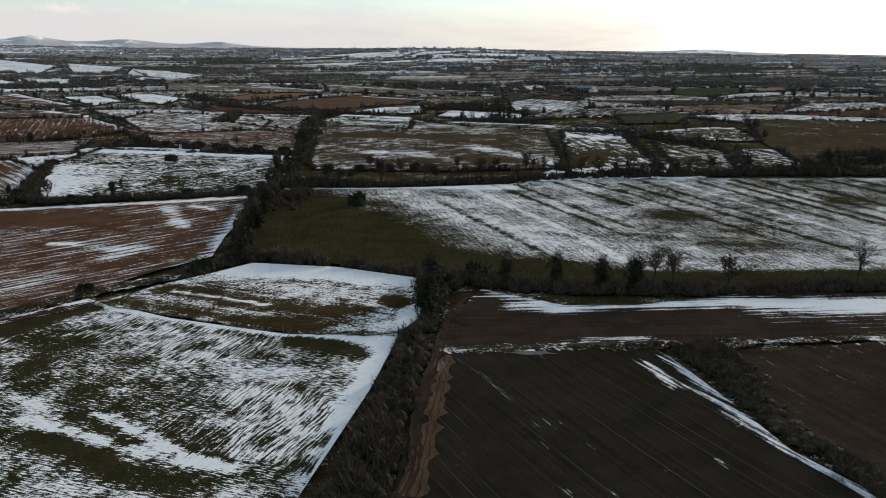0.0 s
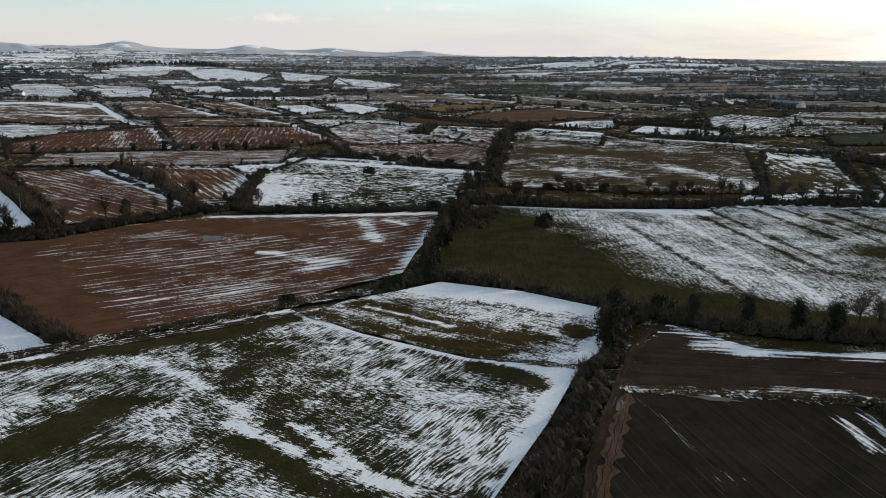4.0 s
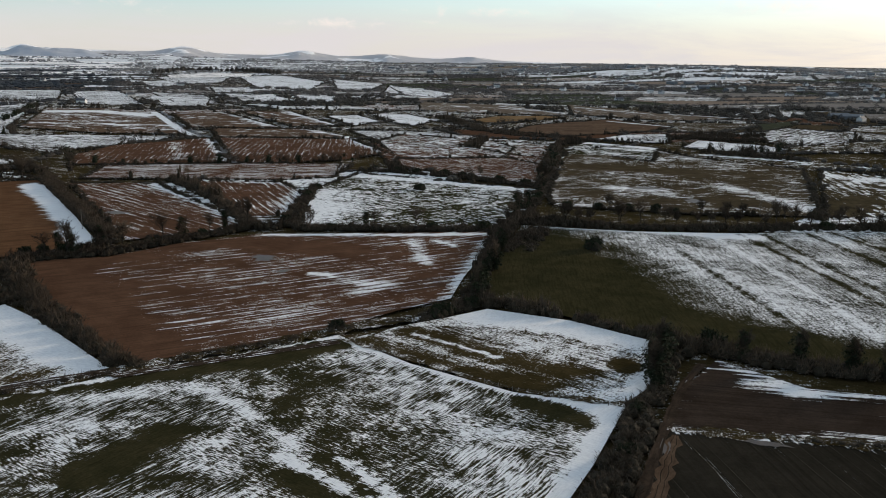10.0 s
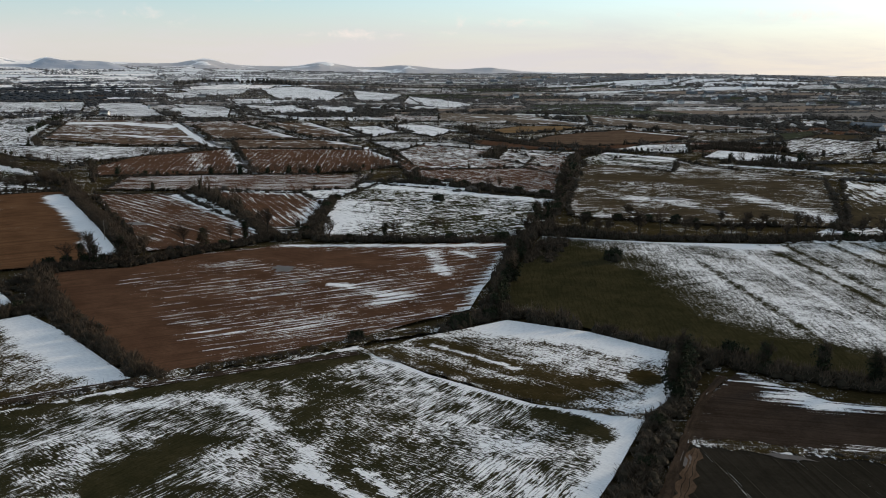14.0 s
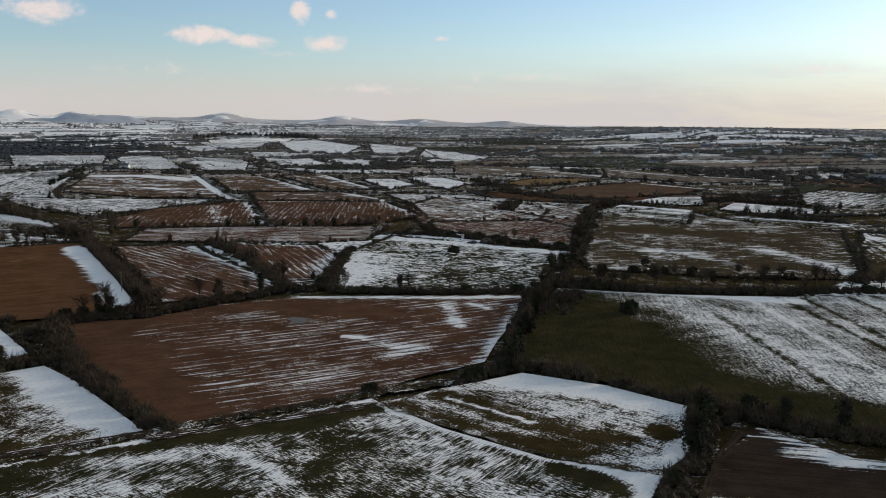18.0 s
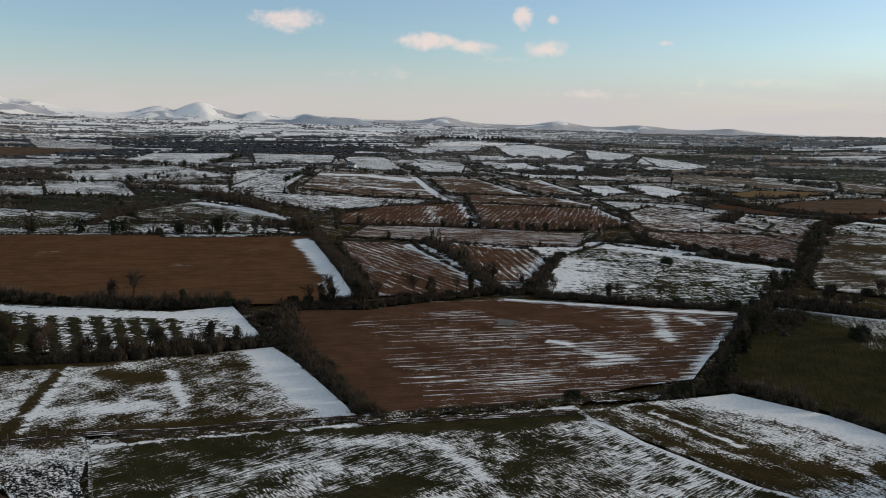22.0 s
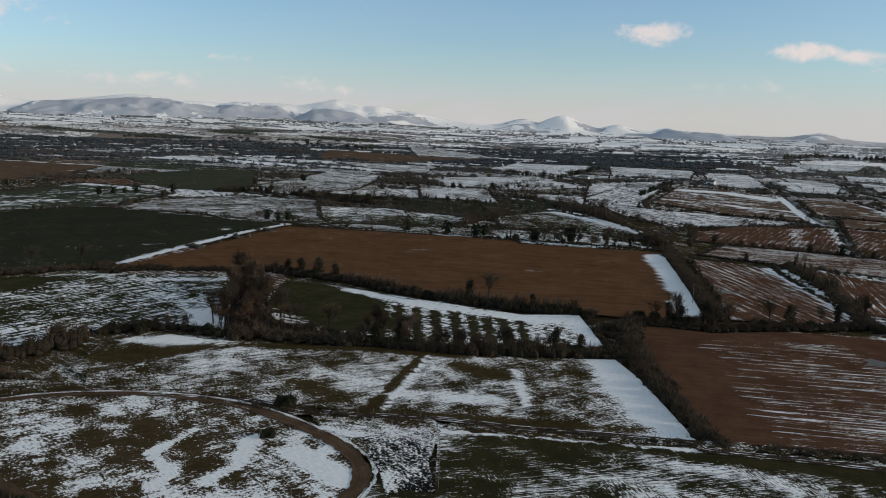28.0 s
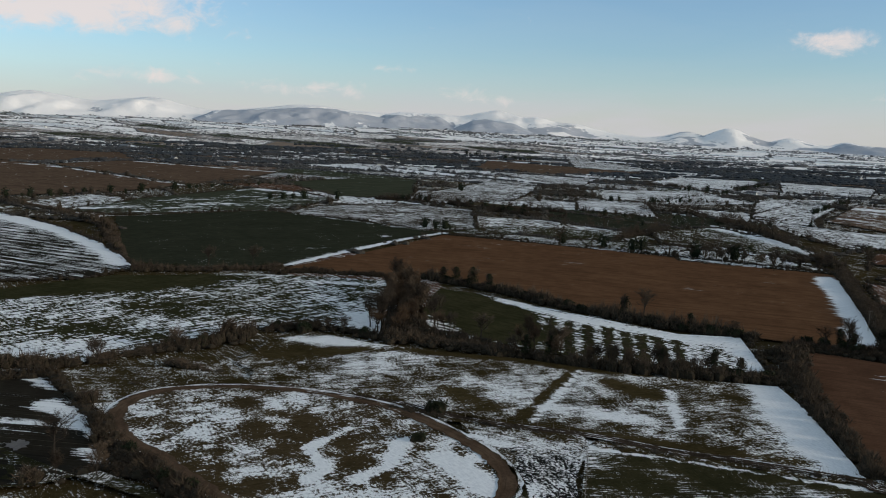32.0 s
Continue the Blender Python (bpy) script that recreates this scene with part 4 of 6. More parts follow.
field("tan moor in long thin strips", [(-186, 1318), (-40, 1192), (77, 1148), (-29, 1071), (-151, 1127)], M_TAN, 0.26, way([(-186, 1318), (-29, 1100)]), lift=0.2)
field("grass field drilled in white and green stripes", [(71, 966), (101, 1019), (163, 975), (149, 890), (100, 837), (68, 849)], M_FAR_SNOW, 0.50, way([(68, 849), (130, 1000)]), lift=0.25)
field("pale green winter pasture", [(72, 1060), (128, 1141), (105, 1035), (72, 973)], M_FAR_GREEN, 0.20, way([(72, 1060), (105, 1035)]), lift=0.25)
field("winter grass striped with long white drifts", [(-94, 794), (-27, 766), (-27, 671), (-66, 701), (-99, 697), (-106, 728)], M_STRIPE, 0.40, way([(-94, 760), (-27, 700)]), [([(-92, 790), (-29, 762)], 7, 0.8), ([(-96, 765), (-30, 735)], 3, 0.6), ([(-96, 735), (-30, 700)], 3, 0.5)], lift=0.35)
field("white orchard field", [(-88, 822), (-66, 876), (-24, 898), (-19, 817), (-46, 807)], M_FAR_SNOW, 0.66, way([(-88, 822), (-24, 850)]), lift=0.3)
field("white field behind a shelter belt", [(-8, 787), (6, 842), (57, 825), (85, 799), (76, 774), (13, 768)], M_FAR_SNOW, 0.74, way([(-8, 787), (85, 799)]), lift=0.3)
# left of the view's end: pastures behind the stubble field
field("white paddock under bare trees", [(-498, 396), (-517, 455), (-440, 465), (-398, 447), (-433, 407), (-467, 376)], M_GREEN, 0.55, way([(-498, 396), (-398, 447)]), lift=0.25)
field("white-streaked paddock behind a tree row", [(-613, 313), (-530, 420), (-452, 455), (-399, 453), (-457, 403), (-548, 322), (-608, 276)], M_GREEN, 0.40, way([(-598, 305), (-434, 437)]), [([(-508, 403), (-405, 460)], 8, 0.25)])
field("grass field with a snowy bank", [(-605, 455), (-633, 550), (-533, 536), (-455, 503), (-486, 452), (-547, 422)], M_GREEN, 0.30, way([(-572, 441), (-482, 512)]), [([(-624, 543), (-539, 529), (-456, 501)], 9, 0.6)])
field("dark wet paddock", [(-686, 285), (-651, 383), (-588, 436), (-547, 411), (-619, 316), (-629, 261)], M_GREEN, 0.28, way([(-657, 290), (-571, 412)]))
field("snow-streaked long field", [(-1071, 678), (-1052, 881), (-850, 801), (-836, 664), (-921, 615)], M_GREEN, 0.58, way([(-996, 647), (-922, 836)]))
field("white field in drills", [(-1412, 1122), (-1284, 1235), (-1083, 969), (-1217, 894)], M_GREEN, 0.62, way([(-1284, 994), (-1201, 1118)]))
field("snowy long strip", [(-723, 673), (-890, 920), (-853, 968), (-661, 702)], M_GREEN, 0.60, way([(-731, 689), (-857, 922)]))
field("snow-covered strip by a hedge", [(-942, 588), (-872, 648), (-714, 545), (-795, 499)], M_ROUGH, 0.58, way([(-853, 539), (-771, 580)]))
field("purple-brown bare field", [(-2038, 995), (-1757, 1085), (-1525, 1135), (-1465, 868), (-1636, 764)], M_BROWN, 0.12, way([(-1846, 927), (-1544, 1105)]))
field("white enclosed field", [(-1257, 1233), (-1112, 1331), (-942, 1112), (-1038, 1032)], M_GREEN, 0.60, way([(-1142, 1135), (-1010, 1193)]))
field("snow-flecked pasture by the crossing hedges", [(-946, 348), (-1212, 587), (-1122, 649), (-905, 477), (-868, 372)], M_GREEN, 0.50, way([(-946, 362), (-1078, 605)]))
field("long snowy strip", [(-1496, 737), (-1319, 869), (-1137, 718), (-1302, 707)], M_GREEN, 0.55, way([(-1442, 722), (-1227, 786)]))
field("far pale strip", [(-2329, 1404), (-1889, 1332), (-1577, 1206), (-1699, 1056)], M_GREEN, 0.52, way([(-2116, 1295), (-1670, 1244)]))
ribbon("snow_bank", "long bank of drifted snow between crop and stubble", [(-494, 112), (-520, 139), (-552, 175), (-594, 224), (-625, 270)], 5.5, M_SNOW, 1.0, 0.5, category="snow bank", rough=0.6)
for k, (poly, cover) in enumerate((([(-1265, 1839), (-1287, 2001), (-1117, 1947), (-1007, 1703), (-1056, 1618)], 0.62), ([(-1104, 1953), (-1047, 2065), (-821, 1852), (-722, 1546), (-859, 1590)], 0.75), ([(-862, 1981), (-678, 1848), (-609, 1595), (-671, 1569)], 0.68), ([(-841, 1381), (-668, 1317), (-580, 1221), (-662, 1186)], 0.6),
                                   ([(-682, 1387), (-579, 1354), (-534, 1225), (-570, 1210)], 0.7), ([(-646, 1799), (-443, 1530), (-450, 1428), (-559, 1524)], 0.65), ([(-936, 1341), (-801, 1298), (-660, 1115), (-744, 1123)], 0.55), ([(-1282, 1258), (-1118, 1329), (-984, 1183), (-1131, 1121)], 0.62), ([(-1076, 1302), (-995, 1337), (-753, 1063), (-828, 1032)], 0.62))):
    field("snow-covered field on the low ridge", poly, M_GREEN, cover, (1.0, 0.2))

field("white field on the ridge side", [(-725, 1299), (-714, 1379), (-587, 1198), (-630, 1180)], M_FAR_SNOW, 0.72, way([(-725, 1299), (-587, 1198)]), lift=0.6)
field("white field above a tree line", [(-820, 1158), (-861, 1239), (-752, 1236), (-658, 1073), (-712, 1050)], M_FAR_SNOW, 0.66, way([(-820, 1158), (-752, 1236)]), lift=0.6)
field("small white field between hedges", [(-431, 972), (-399, 994), (-345, 928), (-351, 865)], M_FAR_SNOW, 0.78, way([(-431, 972), (-345, 928)]), lift=0.6)
field("sunlit white field on the slope", [(-389, 1018), (-346, 1035), (-289, 967), (-291, 888), (-330, 926)], M_FAR_SNOW, 0.82, way([(-389, 1018), (-289, 967)]), lift=0.6)
field("white field at the end of the ridge", [(-627, 1742), (-533, 1684), (-419, 1512), (-422, 1415), (-487, 1442)], M_FAR_SNOW, 0.7, way([(-627, 1742), (-419, 1512)]), lift=0.6)
field("white field below the ridge crest", [(-923, 1519), (-863, 1547), (-766, 1436), (-831, 1385)], M_FAR_SNOW, 0.66, way([(-923, 1519), (-766, 1436)]), lift=0.6)
field("white field on the ridge side", [(-1185, 1647), (-1140, 1744), (-1037, 1585), (-1012, 1477)], M_FAR_SNOW, 0.66, way([(-1185, 1647), (-1037, 1585)]), lift=0.6)
field("white strip under the crest trees", [(-1313, 1958), (-1299, 2141), (-1135, 2098), (-1070, 1949), (-1217, 1825)], M_UPLAND, 0.72, way([(-1313, 1958), (-1135, 2098)]), lift=0.6)

# ---------------------------------------------------------------- patchwork of the far plain
def in_fields(pts, grow=0.0, outlines=FIELDS):
    hit = np.zeros(len(pts), bool)
    for poly in outlines:
        e = np.array(poly)
        lo, hi = e.min(0) - 5, e.max(0) + 5
        k = np.where((pts[:, 0] > lo[0]) & (pts[:, 0] < hi[0]) & (pts[:, 1] > lo[1]) & (pts[:, 1] < hi[1]))[0]
        if len(k):
            poly = [tuple(p) for p in poly]
            ok = inside(poly, pts[k])
            if grow:
                ok &= line_distance(poly + poly[:1], pts[k]) > grow
            hit[k[ok]] = True
    return hit


def lattice(turn, wide, deep, r_lo, r_hi, seed):
    """Corners of a jittered lattice of fields; gives the quads and the edges between them that lie in the ring."""
    rng = np.random.RandomState(seed)
    n, k = int(2 * r_hi / wide) + 2, int(2 * r_hi / deep) + 2
    i, j = np.meshgrid(np.arange(n), np.arange(k))
    u = (i - n / 2) * wide + rng.uniform(-0.28, 0.28, i.shape) * wide + (j % 2) * wide * 0.45
    v = (j - k / 2) * deep + rng.uniform(-0.26, 0.26, i.shape) * deep + 0.12 * u
    a = radians(turn)
    x, y = u * math.cos(a) - v * math.sin(a), u * math.sin(a) + v * math.cos(a)
    c = np.stack([x, y], -1)
    quads = np.stack([c[:-1, :-1], c[:-1, 1:], c[1:, 1:], c[1:, :-1]], 2).reshape(-1, 4, 2)
    edges = np.concatenate([np.stack([c[:, :-1], c[:, 1:]], 2).reshape(-1, 2, 2), np.stack([c[:-1], c[1:]], 2).reshape(-1, 2, 2)])
    ok = lambda m: (np.hypot(m[:, 0], m[:, 1]) > r_lo) & (np.hypot(m[:, 0], m[:, 1]) < r_hi) & (np.degrees(np.arctan2(-m[:, 0], m[:, 1])) > -34) & (np.degrees(np.arctan2(-m[:, 0], m[:, 1])) < 106)
    return quads[ok(quads.mean(1))], edges[ok(edges.mean(1))]


FAR_EDGES = []


def patchwork(turn, wide, deep, r_lo, r_hi, seed, mats, pale):
    rng = np.random.RandomState(seed)
    quads, edges = lattice(turn, wide, deep, r_lo, r_hi, seed)
    quads = quads[~in_fields(quads.mean(1))]
    FAR_EDGES.append(edges)
    mid = quads.mean(1)
    az, r = np.degrees(np.arctan2(-mid[:, 0], mid[:, 1])), np.hypot(*mid.T)
    # extra snow cover far out also imitates the sunlit foothills
    white = np.interp(az, (-30, 8, 25, 40, 60, 75, 100), (0.20, 0.24, 0.40, 0.46, 0.42, 0.32, 0.30)) + 0.46 * np.clip((r - np.interp(az, (34, 54, 60), (2500, 2550, 3050))) / 500, 0, 1) * np.clip((az - 20) / 14, 0, 1)
    white -= 0.07 * ((r < 1300) & (az > 42))
    white += 0.4 * np.exp(-((mid[:, 0] - 10) ** 2 + (mid[:, 1] - 2550) ** 2) / 380 ** 2)
    kinds = rng.choice(4, len(quads), p=(0.42, 0.20, 0.20, 0.18))
    n = 4
    t = np.linspace(0, 1, n)
    s, tt = np.meshgrid(t, t)
    w = np.stack([(1 - s) * (1 - tt), s * (1 - tt), s * tt, (1 - s) * tt], -1).reshape(-1, 4)
    quad_f = np.array([(a * n + b, a * n + b + 1, (a + 1) * n + b + 1, (a + 1) * n + b) for a in range(n - 1) for b in range(n - 1)])
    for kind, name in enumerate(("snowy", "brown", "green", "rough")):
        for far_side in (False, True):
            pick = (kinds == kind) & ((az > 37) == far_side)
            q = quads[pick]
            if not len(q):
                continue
            # the sunward side takes the set with more haze painted in
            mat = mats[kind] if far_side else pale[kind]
            c = q.mean(1, keepdims=True)
            q = c + (q - c) * 0.97
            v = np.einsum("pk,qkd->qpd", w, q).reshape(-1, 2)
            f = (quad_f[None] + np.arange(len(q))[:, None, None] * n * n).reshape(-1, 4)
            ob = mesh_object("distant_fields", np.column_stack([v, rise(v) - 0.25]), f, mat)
            d = q[:, 1] - q[:, 0]
            d /= np.hypot(*d.T)[:, None]
            per = np.repeat(np.clip(white[pick] + (0.14, -0.10, -0.16, 0.0)[kind] + rng.uniform(-0.22, 0.22, len(q)), 0.03, 0.95), n * n)
            d = np.repeat(d, n * n, 0)
            rows = np.zeros((len(v), 3), np.float32)
            rows[:, 0], rows[:, 1] = (v * d).sum(1), v[:, 1] * d[:, 0] - v[:, 0] * d[:, 1]
            ob.data.attributes.new("rows", "FLOAT_VECTOR", "POINT").data.foreach_set("vector", rows.ravel())
            ob.data.attributes.new("cover", "FLOAT", "POINT").data.foreach_set("value", per.astype(np.float32))
            tagged(ob, f"patchwork of {name} distant farm fields with thin snow", "fields", kind="stuff")


FAR_HAZED = (M_HAZED_SNOW, M_HAZED_BROWN, M_FAR_GREEN, M_HAZED)
HAZIEST = (M_HAZED_SNOW, M_HAZED_BROWN, M_HAZED_GREEN, M_HAZED)
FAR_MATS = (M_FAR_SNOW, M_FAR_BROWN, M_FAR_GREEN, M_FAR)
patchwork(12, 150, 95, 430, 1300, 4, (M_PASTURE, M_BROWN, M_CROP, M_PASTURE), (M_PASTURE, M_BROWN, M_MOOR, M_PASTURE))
patchwork(24, 190, 105, 1300, 2600, 5, FAR_MATS, FAR_HAZED)
patchwork(33, 200, 110, 2600, 4250, 6, (M_UPLAND, M_HAZED_BROWN, M_FAR_GREEN, M_UPLAND), HAZIEST)


# ---------------------------------------------------------------- hedges and trees
def join_templates(name, tri, places, scale, mat, spin, parent=None):
    """Many small clumps in one mesh: template triangles (k, 3, 3) set at places with a scale (x, z) and a turn each."""
    k = len(tri)
    c, s = np.cos(spin), np.sin(spin)
    x = tri[None, :, :, 0] * c[:, None, None] - tri[None, :, :, 1] * s[:, None, None]
    y = tri[None, :, :, 0] * s[:, None, None] + tri[None, :, :, 1] * c[:, None, None]
    v = np.stack([x * scale[:, 0][:, None, None], y * scale[:, 0][:, None, None], np.broadcast_to(tri[None, :, :, 2], x.shape) * scale[:, 1][:, None, None]], -1)
    v = (v + places[:, None, None, :]).reshape(-1, 3)
    me = bpy.data.meshes.new(name)
    n = len(v)
    me.vertices.add(n)
    me.vertices.foreach_set("co", v.astype(np.float32).ravel())
    me.loops.add(n)
    me.loops.foreach_set("vertex_index", np.arange(n, dtype=np.int32))
    me.polygons.add(n // 3)
    me.polygons.foreach_set("loop_start", np.arange(0, n, 3, dtype=np.int32))
    me.update(calc_edges=True)
    me.materials.append(mat)
    ob = new(name, me)
    if parent:
        ob.parent = parent
    return ob


def twig_tuft(count, seed, thin=0.10, ball=False):
    """Thin triangles that fan up and out from one foot, a unit high and about a unit wide."""
    rng = np.random.RandomState(seed)
    out = []
    for _ in range(count):
        a, t = rng.uniform(0, 2 * math.pi), rng.uniform(0, 1)
        p = np.array((math.cos(a) * t * 0.5, math.sin(a) * t * 0.5, rng.uniform(0.0, 0.65)))
        if ball:
            p[2] = rng.uniform(0.1, 0.8)
        d = np.array((math.cos(a) * rng.uniform(0.1, 0.6), math.sin(a) * rng.uniform(0.1, 0.6), rng.uniform(0.25, 0.6) * (1.15 - 0.6 * t)))
        s = np.cross(d, rng.normal(size=3))
        s *= thin / (np.linalg.norm(s) + 1e-6)
        out.append((p - s, p + s, p + d))
    return np.array(out)


def leaf_ball(count, seed, size=0.13):
    """Small leafy triangles in the shell of a rounded crown, a unit high and a unit wide."""
    rng = np.random.RandomState(seed)
    d = rng.normal(size=(count, 3))
    d /= np.linalg.norm(d, axis=1)[:, None]
    p = d * rng.uniform(0.28, 0.52, (count, 1)) + np.array((0, 0, 0.5))
    a, b = rng.normal(size=(count, 3)) * size, rng.normal(size=(count, 3)) * size
    return np.stack([p - a * 0.5, p + a * 0.5, p + b], 1)


def lump(seed, sides=7, rings=3):
    """A lumpy closed mound, a unit high and a unit wide."""
    rng = np.random.RandomState(seed)
    ring = [[(math.cos(2 * math.pi * k / sides) * w * rng.uniform(0.38, 0.60), math.sin(2 * math.pi * k / sides) * w * rng.uniform(0.38, 0.60), z * rng.uniform(0.85, 1.1)) for k in range(sides)]
            for w, z in ((1.0, 0.0), (1.05, 0.45), (0.65, 0.85))][:rings]
    tri = []
    for a, b in zip(ring[:-1], ring[1:]):
        for k in range(sides):
            n = (k + 1) % sides
            tri += [(a[k], a[n], b[n]), (a[k], b[n], b[k])]
    top = (0, 0, 1.0)
    tri += [(ring[-1][k], ring[-1][(k + 1) % sides], top) for k in range(sides)]
    return np.array(tri)


def along(line, step, seed, jitter=0.0):
    """Places along a line every step metres, shaken sideways."""
    rng = np.random.RandomState(seed)
    out = []
    for a, b in zip(line[:-1], line[1:]):
        a, b = np.array(a, float), np.array(b, float)
        n = max(1, int(np.hypot(*(b - a)) / step))
        for k in range(n):
            out.append(a + (b - a) * (k + rng.uniform(0, 1)) / n + rng.uniform(-jitter, jitter, 2))
    return np.array(out)


def over(p):
    """Places lifted on to the land."""
    return np.column_stack([p, rise(p) - 0.3])


HEDGES = []


def hedge(label, line, width, height, twigs=1.0, mat=None, gaps=0.0, name="hedge", clear=False, bumps=0.0):
    """A hedge along a line: an uneven filler body, coloured dark as inner shade, and many bare twigs."""
    seed = len(HEDGES) + 7
    HEDGES.append((line, width, height))
    rng = np.random.RandomState(seed)
    width, height = width * 1.25, height * 1.15
    p = np.concatenate([along(line, max(1.0, 5.0 / width), seed + k, width * 0.42) for k in range(1 if width < 5 else 2)])
    if gaps:
        p = p[soft_noise(p, 14, seed) > gaps * 2 - 1]
    room = np.full(len(p), 9.0)
    if clear and (~in_fields(p, 0.0, OPEN_LAND)).sum() > 5:
        p = p[~in_fields(p, 0.0, OPEN_LAND)]
        lo, hi = p.min(0) - 12, p.max(0) + 12
        room = np.full(len(p), 9.0)
        for poly in OPEN_LAND:
            e = np.array(poly)
            if (e.max(0) > lo).all() and (e.min(0) < hi).all():
                room = np.minimum(room, line_distance(poly + poly[:1], p))
        if (room > 0.5).sum() > 5:
            p, room = p[room > 0.5], room[room > 0.5]
    off = np.clip(line_distance(line, p) / (width * 0.5), 0, 1)
    tall = height * (0.72 + 0.40 * soft_noise(p, 15, seed) + rng.uniform(-0.22, 0.22, len(p))) * (1 - 0.45 * off)
    tall = np.maximum(tall, height * 0.28)
    size = min(width * 0.6, 2.6)
    size = np.minimum(size, 0.5 + 1.5 * room)
    tall *= np.clip(0.55 + 0.22 * room, 0, 1)
    if bumps:
        tall *= np.where(rng.rand(len(p)) < bumps, rng.uniform(1.5, 2.6, len(p)), 0.85)
    sc = np.stack([size * rng.uniform(0.6, 1.4, len(p)), tall * 0.66], 1)
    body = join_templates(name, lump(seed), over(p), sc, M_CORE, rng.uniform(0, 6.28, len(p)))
    q = np.repeat(p, 3, 0) + rng.uniform(-0.5, 0.5, (3 * len(p), 2)) * np.repeat(size, 3)[:, None]
    st = np.stack([rng.uniform(0.8, 1.6, len(q)) * min(width * 0.45, 2.0), np.repeat(tall, 3) * rng.uniform(0.75, 1.35, len(q))], 1)
    st[:, 0] = np.minimum(st[:, 0], 0.4 + 0.9 * np.repeat(room, 3))
    tuft = twig_tuft(int(18 * twigs), seed, 0.04)
    tagged(join_templates("twig_growth", tuft, over(q), st, mat or M_TWIG, rng.uniform(0, 6.28, len(q)), body), kind="stuff")
    return tagged(body, label, "hedge", group="field hedges")


def tube(verts, faces, a, b, ra, rb, sides=5):
    d = (b - a).normalized()
    s = d.orthogonal().normalized()
    t = d.cross(s)
    n = len(verts)
    for p, r in ((a, ra), (b, rb)):
        for k in range(sides):
            w = 2 * math.pi * k / sides
            verts.append(p + (s * math.cos(w) + t * math.sin(w)) * r)
    for k in range(sides):
        faces.append((n + k, n + (k + 1) % sides, n + sides + (k + 1) % sides, n + sides + k))


def bare_tree(label, height, spread, seed, ivy=0.0, upright=0.6, twig=None):
    """A leafless tree: tapered trunk and limbs, a crown of fine twigs, ivy on the trunk where asked."""
    rnd = random.Random(seed)
    root = tagged(new("tree"), label, "tree", group="hedgerow trees")
    verts, faces, tips = [], [], []

    def grow(p, d, length, radius, level):
        parts = 3 if level < 2 else 2
        for k in range(parts):
            q = p + d * (length / parts)
            r2 = radius * (0.84 if level else 0.86)
            tube(verts, faces, p, q, radius, r2, 6 if level == 0 else 4 if level == 1 else 3)
            if level < 3 and (k > 0 or level > 0):
                for _ in range((3, 3, 2)[level]):
                    side = Vector((rnd.uniform(-1, 1), rnd.uniform(-1, 1), rnd.uniform(-0.1, 0.7)))
                    nd2 = (d * upright + side.normalized() * (0.9 - 0.25 * upright)).normalized()
                    grow(q, nd2, length * rnd.uniform(0.42, 0.66), r2 * 0.55, level + 1)
            if level == 3:
                tips.append((q.copy(), d.copy()))
            p, radius = q, r2
            d = (d + Vector((rnd.uniform(-1, 1), rnd.uniform(-1, 1), rnd.uniform(-0.3, 0.6))) * 0.22).normalized()

    grow(Vector((0, 0, -0.4)), Vector((rnd.uniform(-0.08, 0.08), rnd.uniform(-0.08, 0.08), 1)).normalized(), 6.0, 0.32, 0)
    top = max(v.z for v in verts)
    wide = max(math.hypot(v.x, v.y) for v in verts)
    fz, fx = height / top, spread / wide
    fit = lambda v: Vector((v.x * fx, v.y * fx, v.z * fz))
    mesh_object("trunk", [fit(v) for v in verts], faces, M_BARK, root)
    tw, tf = [], []
    for q, d in tips:
        for _ in range(3):
            e = fit(q)
            w = (d + Vector((rnd.uniform(-1, 1), rnd.uniform(-1, 1), rnd.uniform(-0.5, 0.9)))).normalized()
            s = w.orthogonal().normalized() * 0.045
            n = len(tw)
            tw += [e - s, e + s, e + w * rnd.uniform(0.8, 1.7)]
            tf.append((n, n + 1, n + 2))
    mesh_object("crown", tw, tf, twig or M_TWIG, root)
    if ivy:
        n = 40
        zz = [rnd.uniform(0.12, 1.0) for _ in range(n)]
        w = [0.24 * spread * (0.35 + math.sin(math.pi * z)) for z in zz]
        p = np.array([(rnd.gauss(0, 1) * a, rnd.gauss(0, 1) * a, z * height * ivy - 0.1 * height) for z, a in zip(zz, w)])
        sc = np.array([[rnd.uniform(0.13, 0.26) * height] * 2 for _ in range(n)])
        tagged(join_templates("ivy", leaf_ball(34, seed, 0.16), p, sc, M_IVY, np.array([rnd.uniform(0, 6.28) for _ in range(n)]), root), "dark glossy ivy leaves")
    return root


def bush(label, height, seed, mat):
    root = tagged(new("bush"), label, "bush", group="hedgerow bushes")
    rng = np.random.RandomState(seed)
    p = np.column_stack([rng.normal(0, height * 0.22, (14, 2)), np.full(14, -0.3)])
    sc = np.stack([rng.uniform(0.4, 0.8, 14) * height, rng.uniform(0.5, 0.95, 14) * height], 1)
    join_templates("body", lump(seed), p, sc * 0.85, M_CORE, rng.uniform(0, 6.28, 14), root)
    join_templates("foliage", leaf_ball(110, seed, 0.10) if mat is M_IVY else twig_tuft(70, seed, 0.03), p, sc * 1.15, mat, rng.uniform(0, 6.28, 14), root)
    return root


ASH = "leafless grey-brown hedgerow tree with a fine twiggy crown"
IVIED = "ivy-clad dark tree standing in the hedge"
BUSH = "dense dark evergreen bush in the hedge"
far_off = pose(0, -60, 0)
